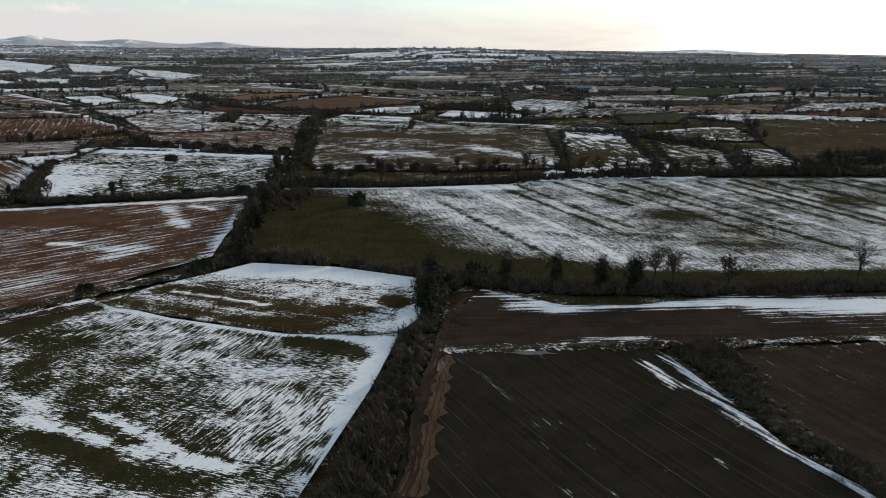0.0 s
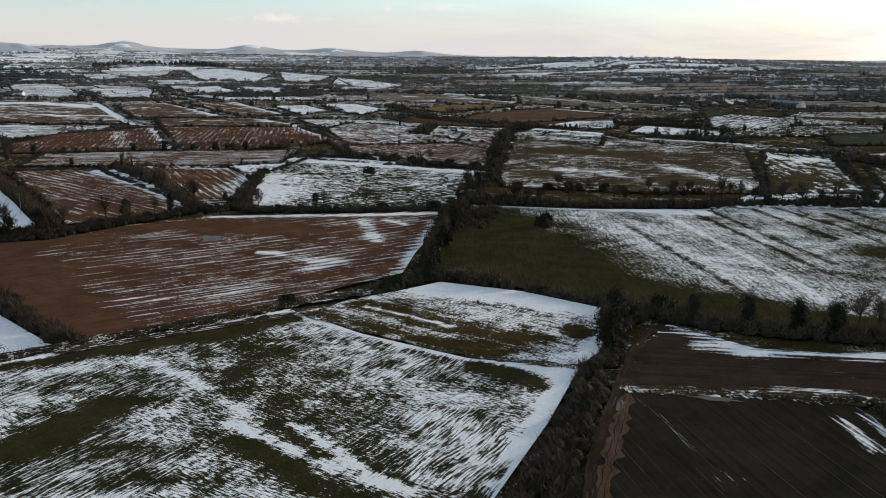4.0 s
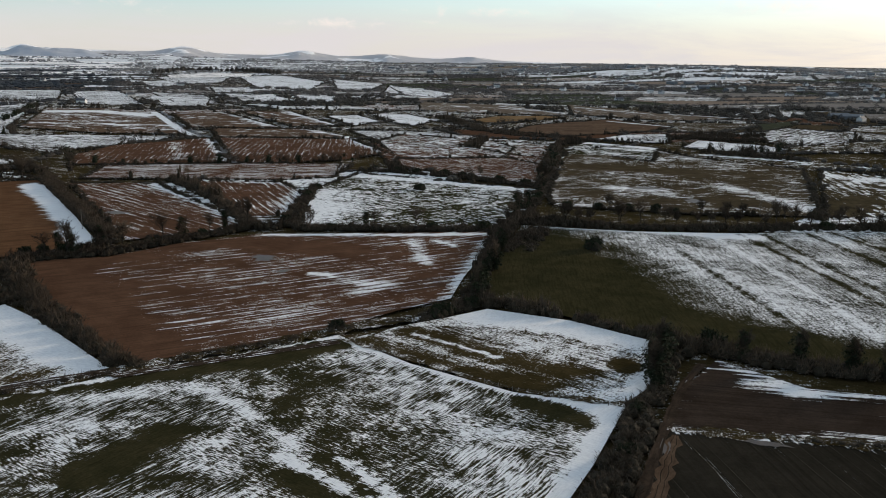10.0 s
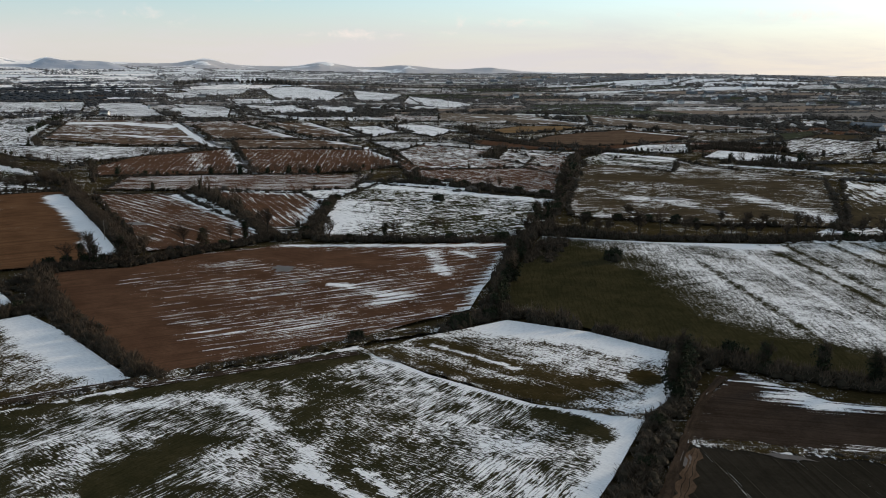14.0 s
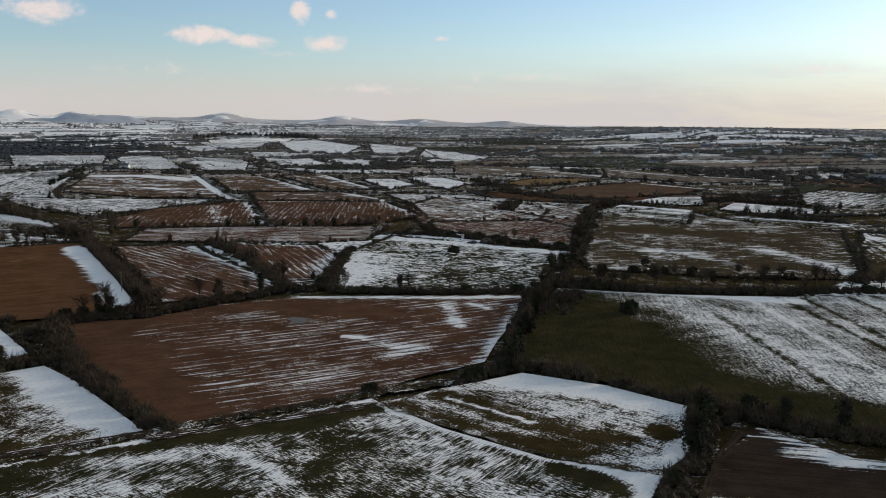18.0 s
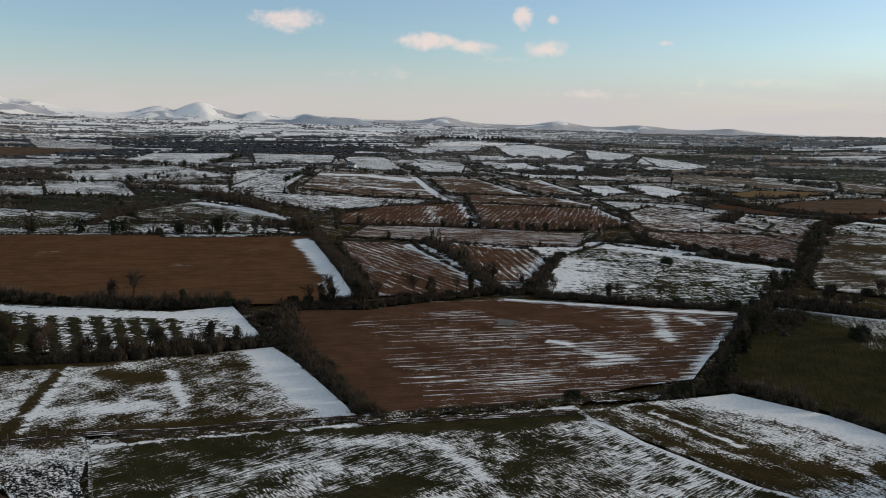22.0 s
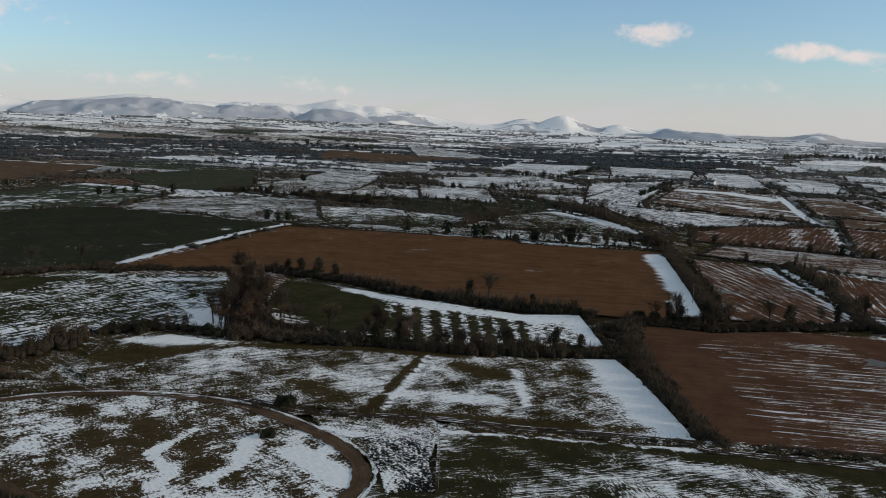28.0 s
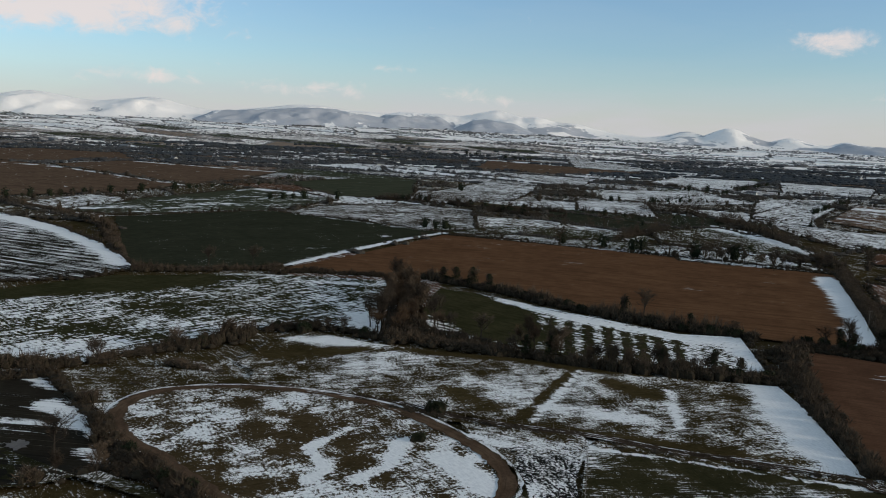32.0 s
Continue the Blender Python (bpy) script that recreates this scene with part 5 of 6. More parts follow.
TREES = [bare_tree(ASH, 13, 5.2, 1), bare_tree(ASH, 11, 5.5, 2, upright=0.45), bare_tree(ASH, 15, 4.6, 3, upright=0.8), bare_tree(ASH, 9, 4.0, 4),
         bare_tree(IVIED, 12, 3.6, 5, ivy=0.85), bare_tree(IVIED, 9.5, 3.0, 6, ivy=0.95), bush(BUSH, 4.5, 7, M_IVY), bush("bare thorn bush tangled with brambles", 4.0, 8, M_TWIG),
         bare_tree("ruddy-twigged bare willow in a thicket", 12, 5.0, 9, upright=0.75, twig=M_OSIER)]
USED = [False] * len(TREES)
FAR_TREES = []      # x, y, height, evergreen: those too far off to be told apart singly


def plant(kind, x, y, size=1.0, turn=0.0):
    """Stands a tree or bush of that kind on the land; the first one takes the model itself."""
    if math.hypot(x, y) > 620 and USED[kind]:
        FAR_TREES.append((x, y, size * (13, 11, 15, 9, 12, 9.5, 4.5, 4.0, 12)[kind], kind in (4, 5, 6)))
        return None
    z = float(rise(np.array([(x, y)]))[0]) - 0.2
    m = pose(x, y, z, 0, 0, turn) @ Matrix.Scale(size, 4)
    if USED[kind]:
        ob = copy_thing(TREES[kind], pose(x, y, z, 0, 0, turn))
        ob.scale = (size, size, size)
        return ob
    USED[kind] = True
    TREES[kind].matrix_basis = m
    return TREES[kind]


def tree_row(line, every, kinds, seed, low=0.75, high=1.15, side=1.5):
    rnd = random.Random(seed)
    for x, y in along(line, every, seed, side):
        plant(rnd.choice(kinds), x, y, rnd.uniform(low, high), rnd.uniform(0, 360))


THICK = "broad overgrown hedge of bare thorn and bramble"
TRIM = "low dark field hedge on a bank"
TALL = "tall dark hedge with bare shoots"
NEAR_HEDGES = [
    (THICK, [(-2, 251), (-5, 220), (-7, 196), (-10, 162), (-13, 132), (-14, 122), (-52, 88)], 8, 5.0), (THICK, [(8, 245), (1, 242), (-2, 251)], 9, 5.5),
    (TALL, [(-66, 274), (-49, 268), (-33, 261), (-15, 253), (-2, 249)], 9, 5.0), (TALL, [(8, 245), (27, 240), (45, 238), (64, 238), (84, 238), (107, 241), (131, 244), (158, 247)], 6, 4.5),
    (THICK, [(-65, 269), (-69, 294), (-75, 338), (-82, 389)], 13, 6.0), (THICK, [(-85, 395), (-81, 411), (-75, 421)], 12, 7.0), (THICK, [(-80, 398), (-70, 404), (-60, 402)], 14, 7.0), (THICK, [(-68, 350), (-68, 392)], 12, 4.5), (TALL, [(-74, 414), (-46, 412), (-7, 418), (33, 430), (64, 446), (125, 454), (200, 466), (242, 465), (292, 460)], 9, 6.0),
    (TRIM, [(-234, 84), (-212, 105), (-189, 126), (-165, 153), (-142, 179), (-139, 181), (-131, 193), (-115, 210), (-100, 229), (-91, 239), (-78, 249)], 3.0, 1.8), (TRIM, [(-78, 249), (-74, 260), (-68, 268)], 7, 4.0),
    (THICK, [(-140, 181), (-158, 191), (-182, 206), (-211, 228), (-242, 253), (-251, 266)], 9, 4.5), (THICK, [(-247, 247), (-250, 260), (-253, 269)], 10, 5.5), (TALL, [(-253, 269), (-240, 280), (-229, 291), (-213, 323), (-199, 357)], 5.5, 4.0),
    (THICK, [(-236, 300), (-283, 345), (-338, 395), (-408, 464)], 8, 4.5), (TALL, [(-200, 360), (-242, 406), (-286, 447), (-332, 485)], 7, 4.5), (TALL, [(-178, 360), (-152, 368), (-118, 378), (-86, 389)], 5.5, 4.0),
    (THICK, [(-194, 356), (-182, 368), (-198, 419), (-218, 478)], 10, 5.0), (TALL, [(-221, 551), (-186, 553), (-151, 544), (-87, 524)], 6, 4.5), (THICK, [(-85, 395), (-83, 463), (-89, 535), (-98, 631), (-117, 764)], 8, 4.2),
    (TALL, [(-315, 108), (-308, 121), (-296, 132), (-274, 150), (-262, 163), (-248, 178), (-234, 200), (-219, 222)], 8, 5.0), (THICK, [(-432, 157), (-405, 155), (-365, 143), (-329, 126), (-312, 114)], 18, 6.0), (THICK, [(-339, 130), (-308, 137), (-293, 145)], 16, 5.0),
    (TALL, [(-473, 97), (-469, 122), (-456, 145), (-440, 173)], 5, 3.6), (TALL, [(-441, 176), (-397, 201), (-346, 217), (-318, 230), (-295, 244), (-272, 262)], 7, 5.4), (TALL, [(-497, 25), (-490, 53), (-487, 107)], 7, 4.5), (THICK, [(-341, 70), (-341, 89), (-330, 100), (-318, 107)], 7, 4.5),
    (THICK, [(-318, 21), (-320, 34), (-325, 47), (-334, 59)], 10, 5.0), (TALL, [(-313, -38), (-311, -18), (-310, 0), (-321, 22)], 7, 4.0), (THICK, [(-302, 26), (-289, 34), (-277, 45), (-267, 58)], 5, 2.2),
    (TALL, [(-298, -37), (-298, -27), (-297, -11), (-272, -3), (-244, 2), (-221, 5)], 5, 3.0), (THICK, [(-225, 5), (-208, 12), (-192, 18), (-181, 22)], 7, 4.0), (TALL, [(-208, -20), (-207, -8), (-210, 3), (-204, 11)], 5, 3.2),
    (THICK, [(-707, 14), (-605, 20), (-515, 25)], 9, 5.0), (TALL, [(-929, -131), (-929, -73), (-820, -21), (-707, 14)], 7, 4.5), (TRIM, [(-820, -16), (-771, 26), (-790, 86), (-800, 165), (-712, 226), (-628, 271)], 2.5, 1.6),
    (TRIM, [(-621, 265), (-570, 319), (-499, 375), (-449, 412), (-399, 446)], 3.0, 2.2), (THICK, [(-396, 446), (-331, 390), (-278, 343), (-242, 308)], 9, 4.5), (TRIM, [(-280, 11), (-273, 33), (-261, 65), (-248, 76), (-228, 91)], 2.0, 0.9),
    (THICK, [(66, 466), (72, 564), (77, 669)], 6, 3.4), (THICK, [(119, 473), (129, 568), (139, 666)], 6, 3.4), (TRIM, [(-1, 187), (15, 189), (35, 192), (56, 194), (84, 197), (109, 200), (132, 203)], 2.2, 1.3),
    (THICK, [(192, 462), (226, 468), (262, 470), (292, 468)], 18, 5.5), (THICK, [(212, 486), (240, 500), (268, 516), (300, 520)], 18, 5.5), (THICK, [(238, 530), (262, 545), (290, 552)], 14, 5.0), (THICK, [(150, 640), (168, 606), (186, 588)], 10, 4.5),
    (THICK, [(-19, 848), (14, 905), (65, 910)], 20, 5.5), (THICK, [(-18, 875), (24, 858), (64, 860)], 18, 5.5), (THICK, [(13, 752), (47, 741), (84, 728)], 16, 6.0), (THICK, [(-297, 1020), (-211, 872), (-168, 838), (-111, 832)], 16, 5.0), (THICK, [(-184, 717), (-190, 774)], 16, 5.0), (THICK, [(-114, 762), (-92, 805)], 18, 6.0),
    (THICK, [(-925, 313), (-881, 378), (-803, 397), (-747, 407), (-732, 444)], 11, 5.5), (THICK, [(-568, 394), (-591, 432), (-615, 481)], 9, 4.5), (THICK, [(-674, 590), (-622, 580), (-546, 542), (-482, 508), (-419, 470)], 12, 5.5), (THICK, [(-781, 386), (-800, 443), (-774, 469)], 10, 5.0), (THICK, [(-795, 580), (-761, 609), (-714, 610)], 12, 5.0),
    (TRIM, [(57, 192), (61, 173), (66, 146), (72, 126), (77, 115)], 5.0, 3.0), (TALL, [(63, 194), (66, 183), (65, 170)], 6, 3.5),
    (TRIM, [(-93, 221), (-63, 209), (-39, 200), (-11, 198)], 1.2, 0.7), (THICK, [(-253, 212), (-233, 213), (-221, 221), (-215, 227)], 6, 4.0), (TALL, [(-222, 224), (-255, 243), (-274, 254)], 8, 4.5), (TALL, [(-259, 276), (-246, 286), (-236, 298)], 5, 4.0),
]
for label, line, width, height in NEAR_HEDGES:
    hedge(label, line, width, height, gaps=0.0 if height > 2 else 0.25, clear=width > 4 or (width == 3.0 and height == 1.8), bumps=0.05 if np.hypot(*np.mean(line, 0)) > 500 else 0.0)

OPEN = [p for p in FIELDS if abs(np.mean(p, 0)[0] + 465) < 190 and abs(np.mean(p, 0)[1] - 200) < 150]
for line in PLANTED:
    hedge("row of planted saplings in rough grass", line, 1.7, 1.2)

# mid-distance hedges round the fields that lie farther off
for poly in list(FIELDS):
    e = np.array(poly)
    if np.hypot(*e.mean(0)) < 430 or np.hypot(*e.T).min() < 300:
        continue
    if poly in OPEN:
        continue
    poly = [tuple(p) for p in poly]
    hedge("dark hedgerow dividing snowy fields", poly + poly[:1], *((3.0, 2.5) if np.hypot(*e.mean(0)) < 1050 else (2.4, 1.8)), 0.7, M_THORN, gaps=0.28, bumps=0.09)

# far hedgerows and woods, too many to count
def far_hedges(edges, step, size, seed, keep, tree_share, mats, template, r_lo=0):
    rng = np.random.RandomState(seed)
    e = edges[rng.rand(len(edges)) < keep]
    n = np.maximum(1, (np.hypot(*(e[:, 1] - e[:, 0]).T) / step).astype(int))
    k = np.repeat(np.arange(len(e)), n)
    t = rng.rand(len(k))
    p = e[k, 0] + (e[k, 1] - e[k, 0]) * t[:, None] + rng.normal(0, 1.5, (len(k), 2))
    p = p[~in_fields(p, 4.0) & (np.hypot(*p.T) > r_lo)]
    tall = rng.rand(len(p)) < tree_share
    z = np.where(tall, rng.uniform(5, 9, len(p)), rng.uniform(1.2, 3.0, len(p)))
    w = np.where(tall, rng.uniform(6, 11, len(p)), size * rng.uniform(0.7, 1.3, len(p)))
    az = np.degrees(np.arctan2(-p[:, 0], p[:, 1]))
    size = np.stack([w, z], 1)
    # hedgerows on the sunward side get the material with more painted haze
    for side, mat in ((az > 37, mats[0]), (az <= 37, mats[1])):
        a, b = side & ~tall, side & tall
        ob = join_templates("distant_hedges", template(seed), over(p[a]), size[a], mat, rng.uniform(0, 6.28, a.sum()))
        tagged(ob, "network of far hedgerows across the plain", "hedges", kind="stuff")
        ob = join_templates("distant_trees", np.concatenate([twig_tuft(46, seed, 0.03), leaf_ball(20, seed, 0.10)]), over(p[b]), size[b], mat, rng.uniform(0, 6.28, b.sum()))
        tagged(ob, "bare trees standing in the far hedgerows", "trees", kind="stuff")


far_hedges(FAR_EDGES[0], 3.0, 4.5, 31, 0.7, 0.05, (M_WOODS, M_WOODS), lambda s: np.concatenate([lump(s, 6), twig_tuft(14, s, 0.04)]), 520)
far_hedges(FAR_EDGES[1], 3.4, 6.0, 32, 0.80, 0.10, (M_WOODS_FAR, M_WOODS_SUNWARD), lambda s: lump(s, 6))
far_hedges(FAR_EDGES[2], 5.0, 8.0, 33, 0.70, 0.09, (M_WOODS_HAZE, M_WOODS_SUNWARD_FAR), lambda s: lump(s, 6))


def far_woods(seed):
    """Blocks of bare woodland in the far plain, densest before the hills straight ahead."""
    rng = np.random.RandomState(seed)
    out = []
    for _ in range(150):
        az, r = rng.uniform(-32, 104), 1150 * (3.7 ** rng.rand())
        c = np.array((-math.sin(radians(az)) * r, math.cos(radians(az)) * r))
        side = np.array((math.cos(radians(az)), math.sin(radians(az))))
        fwd = np.array((-side[1], side[0]))
        n, wide, deep = rng.randint(25, 90), rng.uniform(40, 220), rng.uniform(12, 40)
        out.append(c + rng.uniform(-1, 1, (n, 1)) * wide * side + rng.uniform(-1, 1, (n, 1)) * deep * fwd)
    p = np.concatenate(out)
    p = p[~in_fields(p)]
    r = np.hypot(*p.T)
    az = np.degrees(np.arctan2(-p[:, 0], p[:, 1]))
    for lo, hi, left, mat in ((0, 1500, True, M_WOODS), (0, 1050, False, M_WOODS), (1050, 1500, False, M_WOODS), (1500, 2500, True, M_WOODS_FAR), (1500, 2500, False, M_WOODS_SUNWARD), (2500, 9000, True, M_WOODS_HAZE), (2500, 9000, False, M_WOODS_SUNWARD_FAR)):
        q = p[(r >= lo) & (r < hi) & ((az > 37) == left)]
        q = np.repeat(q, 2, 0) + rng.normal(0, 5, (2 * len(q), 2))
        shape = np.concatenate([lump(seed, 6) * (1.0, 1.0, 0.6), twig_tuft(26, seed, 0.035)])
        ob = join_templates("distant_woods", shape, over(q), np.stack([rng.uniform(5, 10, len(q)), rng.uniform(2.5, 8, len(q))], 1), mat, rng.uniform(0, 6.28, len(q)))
        tagged(ob, "bare woods and shelter belts on the far plain", "woods", kind="stuff")


far_woods(41)


def woodland_belt(seed):
    """Long low belts of woodland below the mountains, the blue of distance put into their colour."""
    rng = np.random.RandomState(seed)
    out = []
    for _ in range(85):
        az, r = rng.uniform(40, 100), rng.uniform(1700, 2750)
        side = np.array((math.cos(radians(az)), math.sin(radians(az))))
        fwd = np.array((-side[1], side[0]))
        n = rng.randint(20, 90)
        out.append(fwd * r + rng.uniform(-1, 1, (n, 1)) * rng.uniform(60, 260) * side + rng.normal(0, 1, (n, 1)) * rng.uniform(4, 16) * fwd)
    p = np.concatenate(out)
    p = p[~in_fields(p)]
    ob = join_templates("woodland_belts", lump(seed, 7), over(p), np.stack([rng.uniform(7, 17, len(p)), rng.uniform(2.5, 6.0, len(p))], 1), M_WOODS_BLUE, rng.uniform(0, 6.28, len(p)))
    tagged(ob, "long haze-blue woodland belts below the mountains", "woods", kind="stuff")


woodland_belt(43)
# trees along the crest of the low ridge
crest = along([(-1439, 2078), (-1470, 2287), (-1288, 2313), (-1086, 2141)], 9, 5, 6.0)
crest_trees = join_templates("ridge_trees", np.concatenate([lump(5, 7), twig_tuft(30, 5, 0.04)]), over(crest), np.random.RandomState(5).uniform(7, 14, (len(crest), 2)), M_WOODS, np.random.RandomState(6).uniform(0, 6.28, len(crest)))
tagged(crest_trees, "dark trees along the crest of the low ridge", "trees", kind="stuff")

# trees that stand out in the near hedges
ROWS = [
    ([(11, 242), (45, 239), (84, 238), (131, 244)], 13, (0, 1, 2, 4, 5, 6, 7)), ([(-33, 261), (-3, 251)], 12, (4, 5, 6, 7)), ([(-71, 414), (33, 434), (126, 458), (202, 472), (245, 471)], 8, (0, 1, 3, 3, 6)),
    ([(-252, 274), (-230, 293), (-215, 325), (-202, 359)], 7, (0, 3, 5, 6, 6)), ([(-178, 363), (-131, 375), (-86, 389)], 12, (0, 1, 5, 6, 6)), ([(-278, 147), (-250, 179), (-236, 201), (-220, 222)], 4.5, (3, 3, 5, 6, 7)), ([(-254, 177), (-237, 202), (-221, 223)], 5, (5, 5, 6, 3)), ([(-437, 159), (-398, 152), (-348, 136), (-316, 115)], 3.2, (0, 1, 2, 8, 8, 3)), ([(-348, 138), (-310, 138), (-296, 146)], 5, (8, 3, 7, 0)), ([(-323, 108), (-351, 125), (-399, 145)], 4, (8, 8, 2)),
    ([(-290, 154), (-280, 163), (-272, 171)], 4, (8, 0, 8, 1)), ([(-430, 182), (-397, 201), (-346, 217), (-295, 244), (-272, 262)], 4.5, (6, 6, 6, 7, 5, 7, 6, 3, 6)), ([(-500, 29), (-491, 107)], 14, (6, 0)), ([(-343, 70), (-319, 106)], 8, (3, 6, 6)), ([(-319, 23), (-331, 59)], 8, (3, 7, 6)),
    ([(-312, -28), (-308, 0), (-321, 20)], 12, (3, 7)), ([(-278, -5), (-225, 5)], 11, (7, 7, 3)), ([(-223, 6), (-185, 21)], 9, (7, 6)), ([(-209, -18), (-206, 9)], 9, (0, 3, 7)), ([(-576, 323), (-504, 378), (-454, 416), (-402, 450)], 20, (0, 3, 4)),
    ([(-221, 557), (-152, 549), (-88, 528)], 12, (6, 6, 3)), ([(-86, 397), (-82, 467), (-108, 700)], 7, (0, 6, 7, 3, 4)), ([(-65, 273), (-75, 338), (-82, 389)], 12, (6, 7, 4)), ([(-187, 366), (-218, 473)], 10, (6, 7)), ([(-144, 184), (-182, 206), (-238, 250)], 20, (7, 7)),
    ([(-426, 520), (-333, 560), (-253, 591)], 8, (7, 6, 3, 3), 0.45, 0.75), ([(-929, 185), (-929, 268)], 9, (5, 3)), ([(-941, -74), (-1028, 63), (-1146, 236)], 14, (5, 3, 6)), ([(-502, 372), (-457, 403), (-399, 453)], 15, (0, 1, 3)), ([(-70, 462), (4, 462), (64, 470)], 12, (3, 6, 6)),
    ([(-901, 562), (-838, 644), (-877, 766)], 11, (3, 3, 6, 7), 0.45, 0.75), ([(-759, 509), (-696, 579)], 11, (3, 6, 7), 0.45, 0.75), ([(-681, 383), (-620, 447)], 12, (3, 6, 7), 0.45, 0.8), ([(-596, 448), (-488, 474), (-409, 449)], 12, (3, 0, 6), 0.5, 0.8),
    ([(-639, 626), (-470, 538)], 9, (6, 7, 3), 0.6, 0.9), ([(-1150, 1001), (-1032, 1004)], 16, (3, 6), 0.5, 0.8), ([(-530, 421), (-413, 412)], 14, (0, 3, 1), 0.5, 0.85), ([(-689, 254), (-619, 306), (-597, 347)], 18, (3, 6, 0), 0.5, 0.9), ([(-896, 688), (-981, 834)], 10, (6, 3), 0.5, 0.8),
    ([(-3, 251), (-6, 200), (-11, 157)], 10, (4, 6, 7, 7)), ([(52, 185), (66, 146)], 24, (7, 3)), ([(-689, 624), (-536, 707)], 18, (3, 6)), ([(-664, 402), (-650, 573)], 16, (3, 6, 0)), ([(-260, 278), (-248, 288), (-237, 300)], 4, (6, 6, 5, 7)),
    ([(-899, 607), (-852, 655)], 6, (3, 6, 5), 0.6, 0.9), ([(-1108, 872), (-1021, 884)], 9, (6, 3, 5), 0.6, 1.0), ([(-1000, 878), (-1197, 1156)], 12, (6, 3, 5), 0.6, 1.0), ([(-733, 777), (-867, 983)], 11, (6, 5, 3), 0.6, 1.0), ([(-882, 643), (-878, 747)], 7, (6, 3, 5), 0.6, 0.9),
    ([(-910, 335), (-936, 432)], 9, (6, 5, 3), 0.6, 1.0), ([(-942, 513), (-1029, 689)], 14, (6, 3, 0), 0.6, 1.0), ([(-1810, 747), (-1704, 783)], 14, (0, 1), 0.9, 1.2), ([(-954, 19), (-1083, 122)], 10, (6, 3), 0.5, 0.8), ([(-1083, 122), (-1185, 238)], 10, (6, 3), 0.5, 0.8), ([(-1164, 233), (-1260, 311)], 9, (6, 5, 3), 0.7, 1.1),
    ([(-925, 313), (-881, 378), (-803, 397), (-747, 407)], 7, (0, 3, 5, 6), 0.6, 1.0), ([(-568, 394), (-591, 432), (-615, 481)], 7, (3, 8, 6), 0.5, 0.9), ([(-674, 590), (-622, 580), (-546, 542), (-482, 508), (-419, 470)], 7, (3, 0, 6, 7), 0.6, 0.95), ([(-781, 386), (-800, 443), (-774, 469)], 7, (3, 0, 5), 0.6, 1.0),
    ([(-761, 483), (-725, 515), (-689, 504)], 8, (3, 6, 5), 0.6, 0.9), ([(-795, 580), (-761, 609), (-714, 610)], 6, (8, 3, 0), 0.6, 0.9), ([(-941, 570), (-965, 611), (-884, 601)], 8, (6, 3), 0.6, 0.9), ([(-1143, 853), (-1108, 884), (-1053, 906)], 8, (6, 5, 3), 0.7, 1.1), ([(-1000, 985), (-959, 1025), (-929, 1040)], 8, (6, 3), 0.7, 1.1),
    ([(-80, 822), (-20, 822)], 5, (6, 3), 0.5, 0.8), ([(10, 772), (78, 772)], 5, (6, 3, 5), 0.6, 1.0), ([(-310, 566), (-240, 640)], 9, (3, 6), 0.6, 0.9), ([(-325, 556), (-236, 600)], 8, (3, 5, 6), 0.6, 0.9), ([(-470, 560), (-430, 515), (-370, 537), (-325, 556)], 8, (3, 5, 6), 0.6, 0.9),
    ([(-795, 690), (-770, 730)], 5, (8, 8, 3), 0.5, 0.8), ([(-2160, 1100), (-2085, 1150)], 8, (6, 5), 1.2, 1.7), ([(-2350, 1070), (-2310, 1110)], 8, (6, 5), 1.2, 1.7),
]
for k, (line, every, kinds, *span) in enumerate(ROWS):
    tree_row(line, every, kinds, 300 + k, *span)
# trees scattered along the far hedgerows below the mountains and over the middle plain
rng = np.random.RandomState(12)
spots = []
for a, b in FAR_EDGES[0][rng.rand(len(FAR_EDGES[0])) < 0.45]:
    spots.append(along([tuple(a), tuple(b)], 26, int(abs(a[0])), 2.0))
spots = np.concatenate(spots)
spots = spots[(np.hypot(*spots.T) > 620) & ~in_fields(spots, 5.0)]
for part, shape in ((spots[::2], np.concatenate([twig_tuft(120, 3, 0.012, True), leaf_ball(40, 3, 0.05)])), (spots[1::2], np.concatenate([leaf_ball(90, 4, 0.13), lump(4, 6) * (0.5, 0.5, 0.9)]))):
    size = rng.uniform(4.0, 9.0, len(part))
    ob = join_templates("hedgerow_trees", shape, over(part), np.stack([size * rng.uniform(0.7, 1.1, len(part)), size], 1), M_THORN, rng.uniform(0, 6.28, len(part)))
    tagged(ob, "bare and ivied trees scattered along far hedgerows", "trees", kind="stuff")
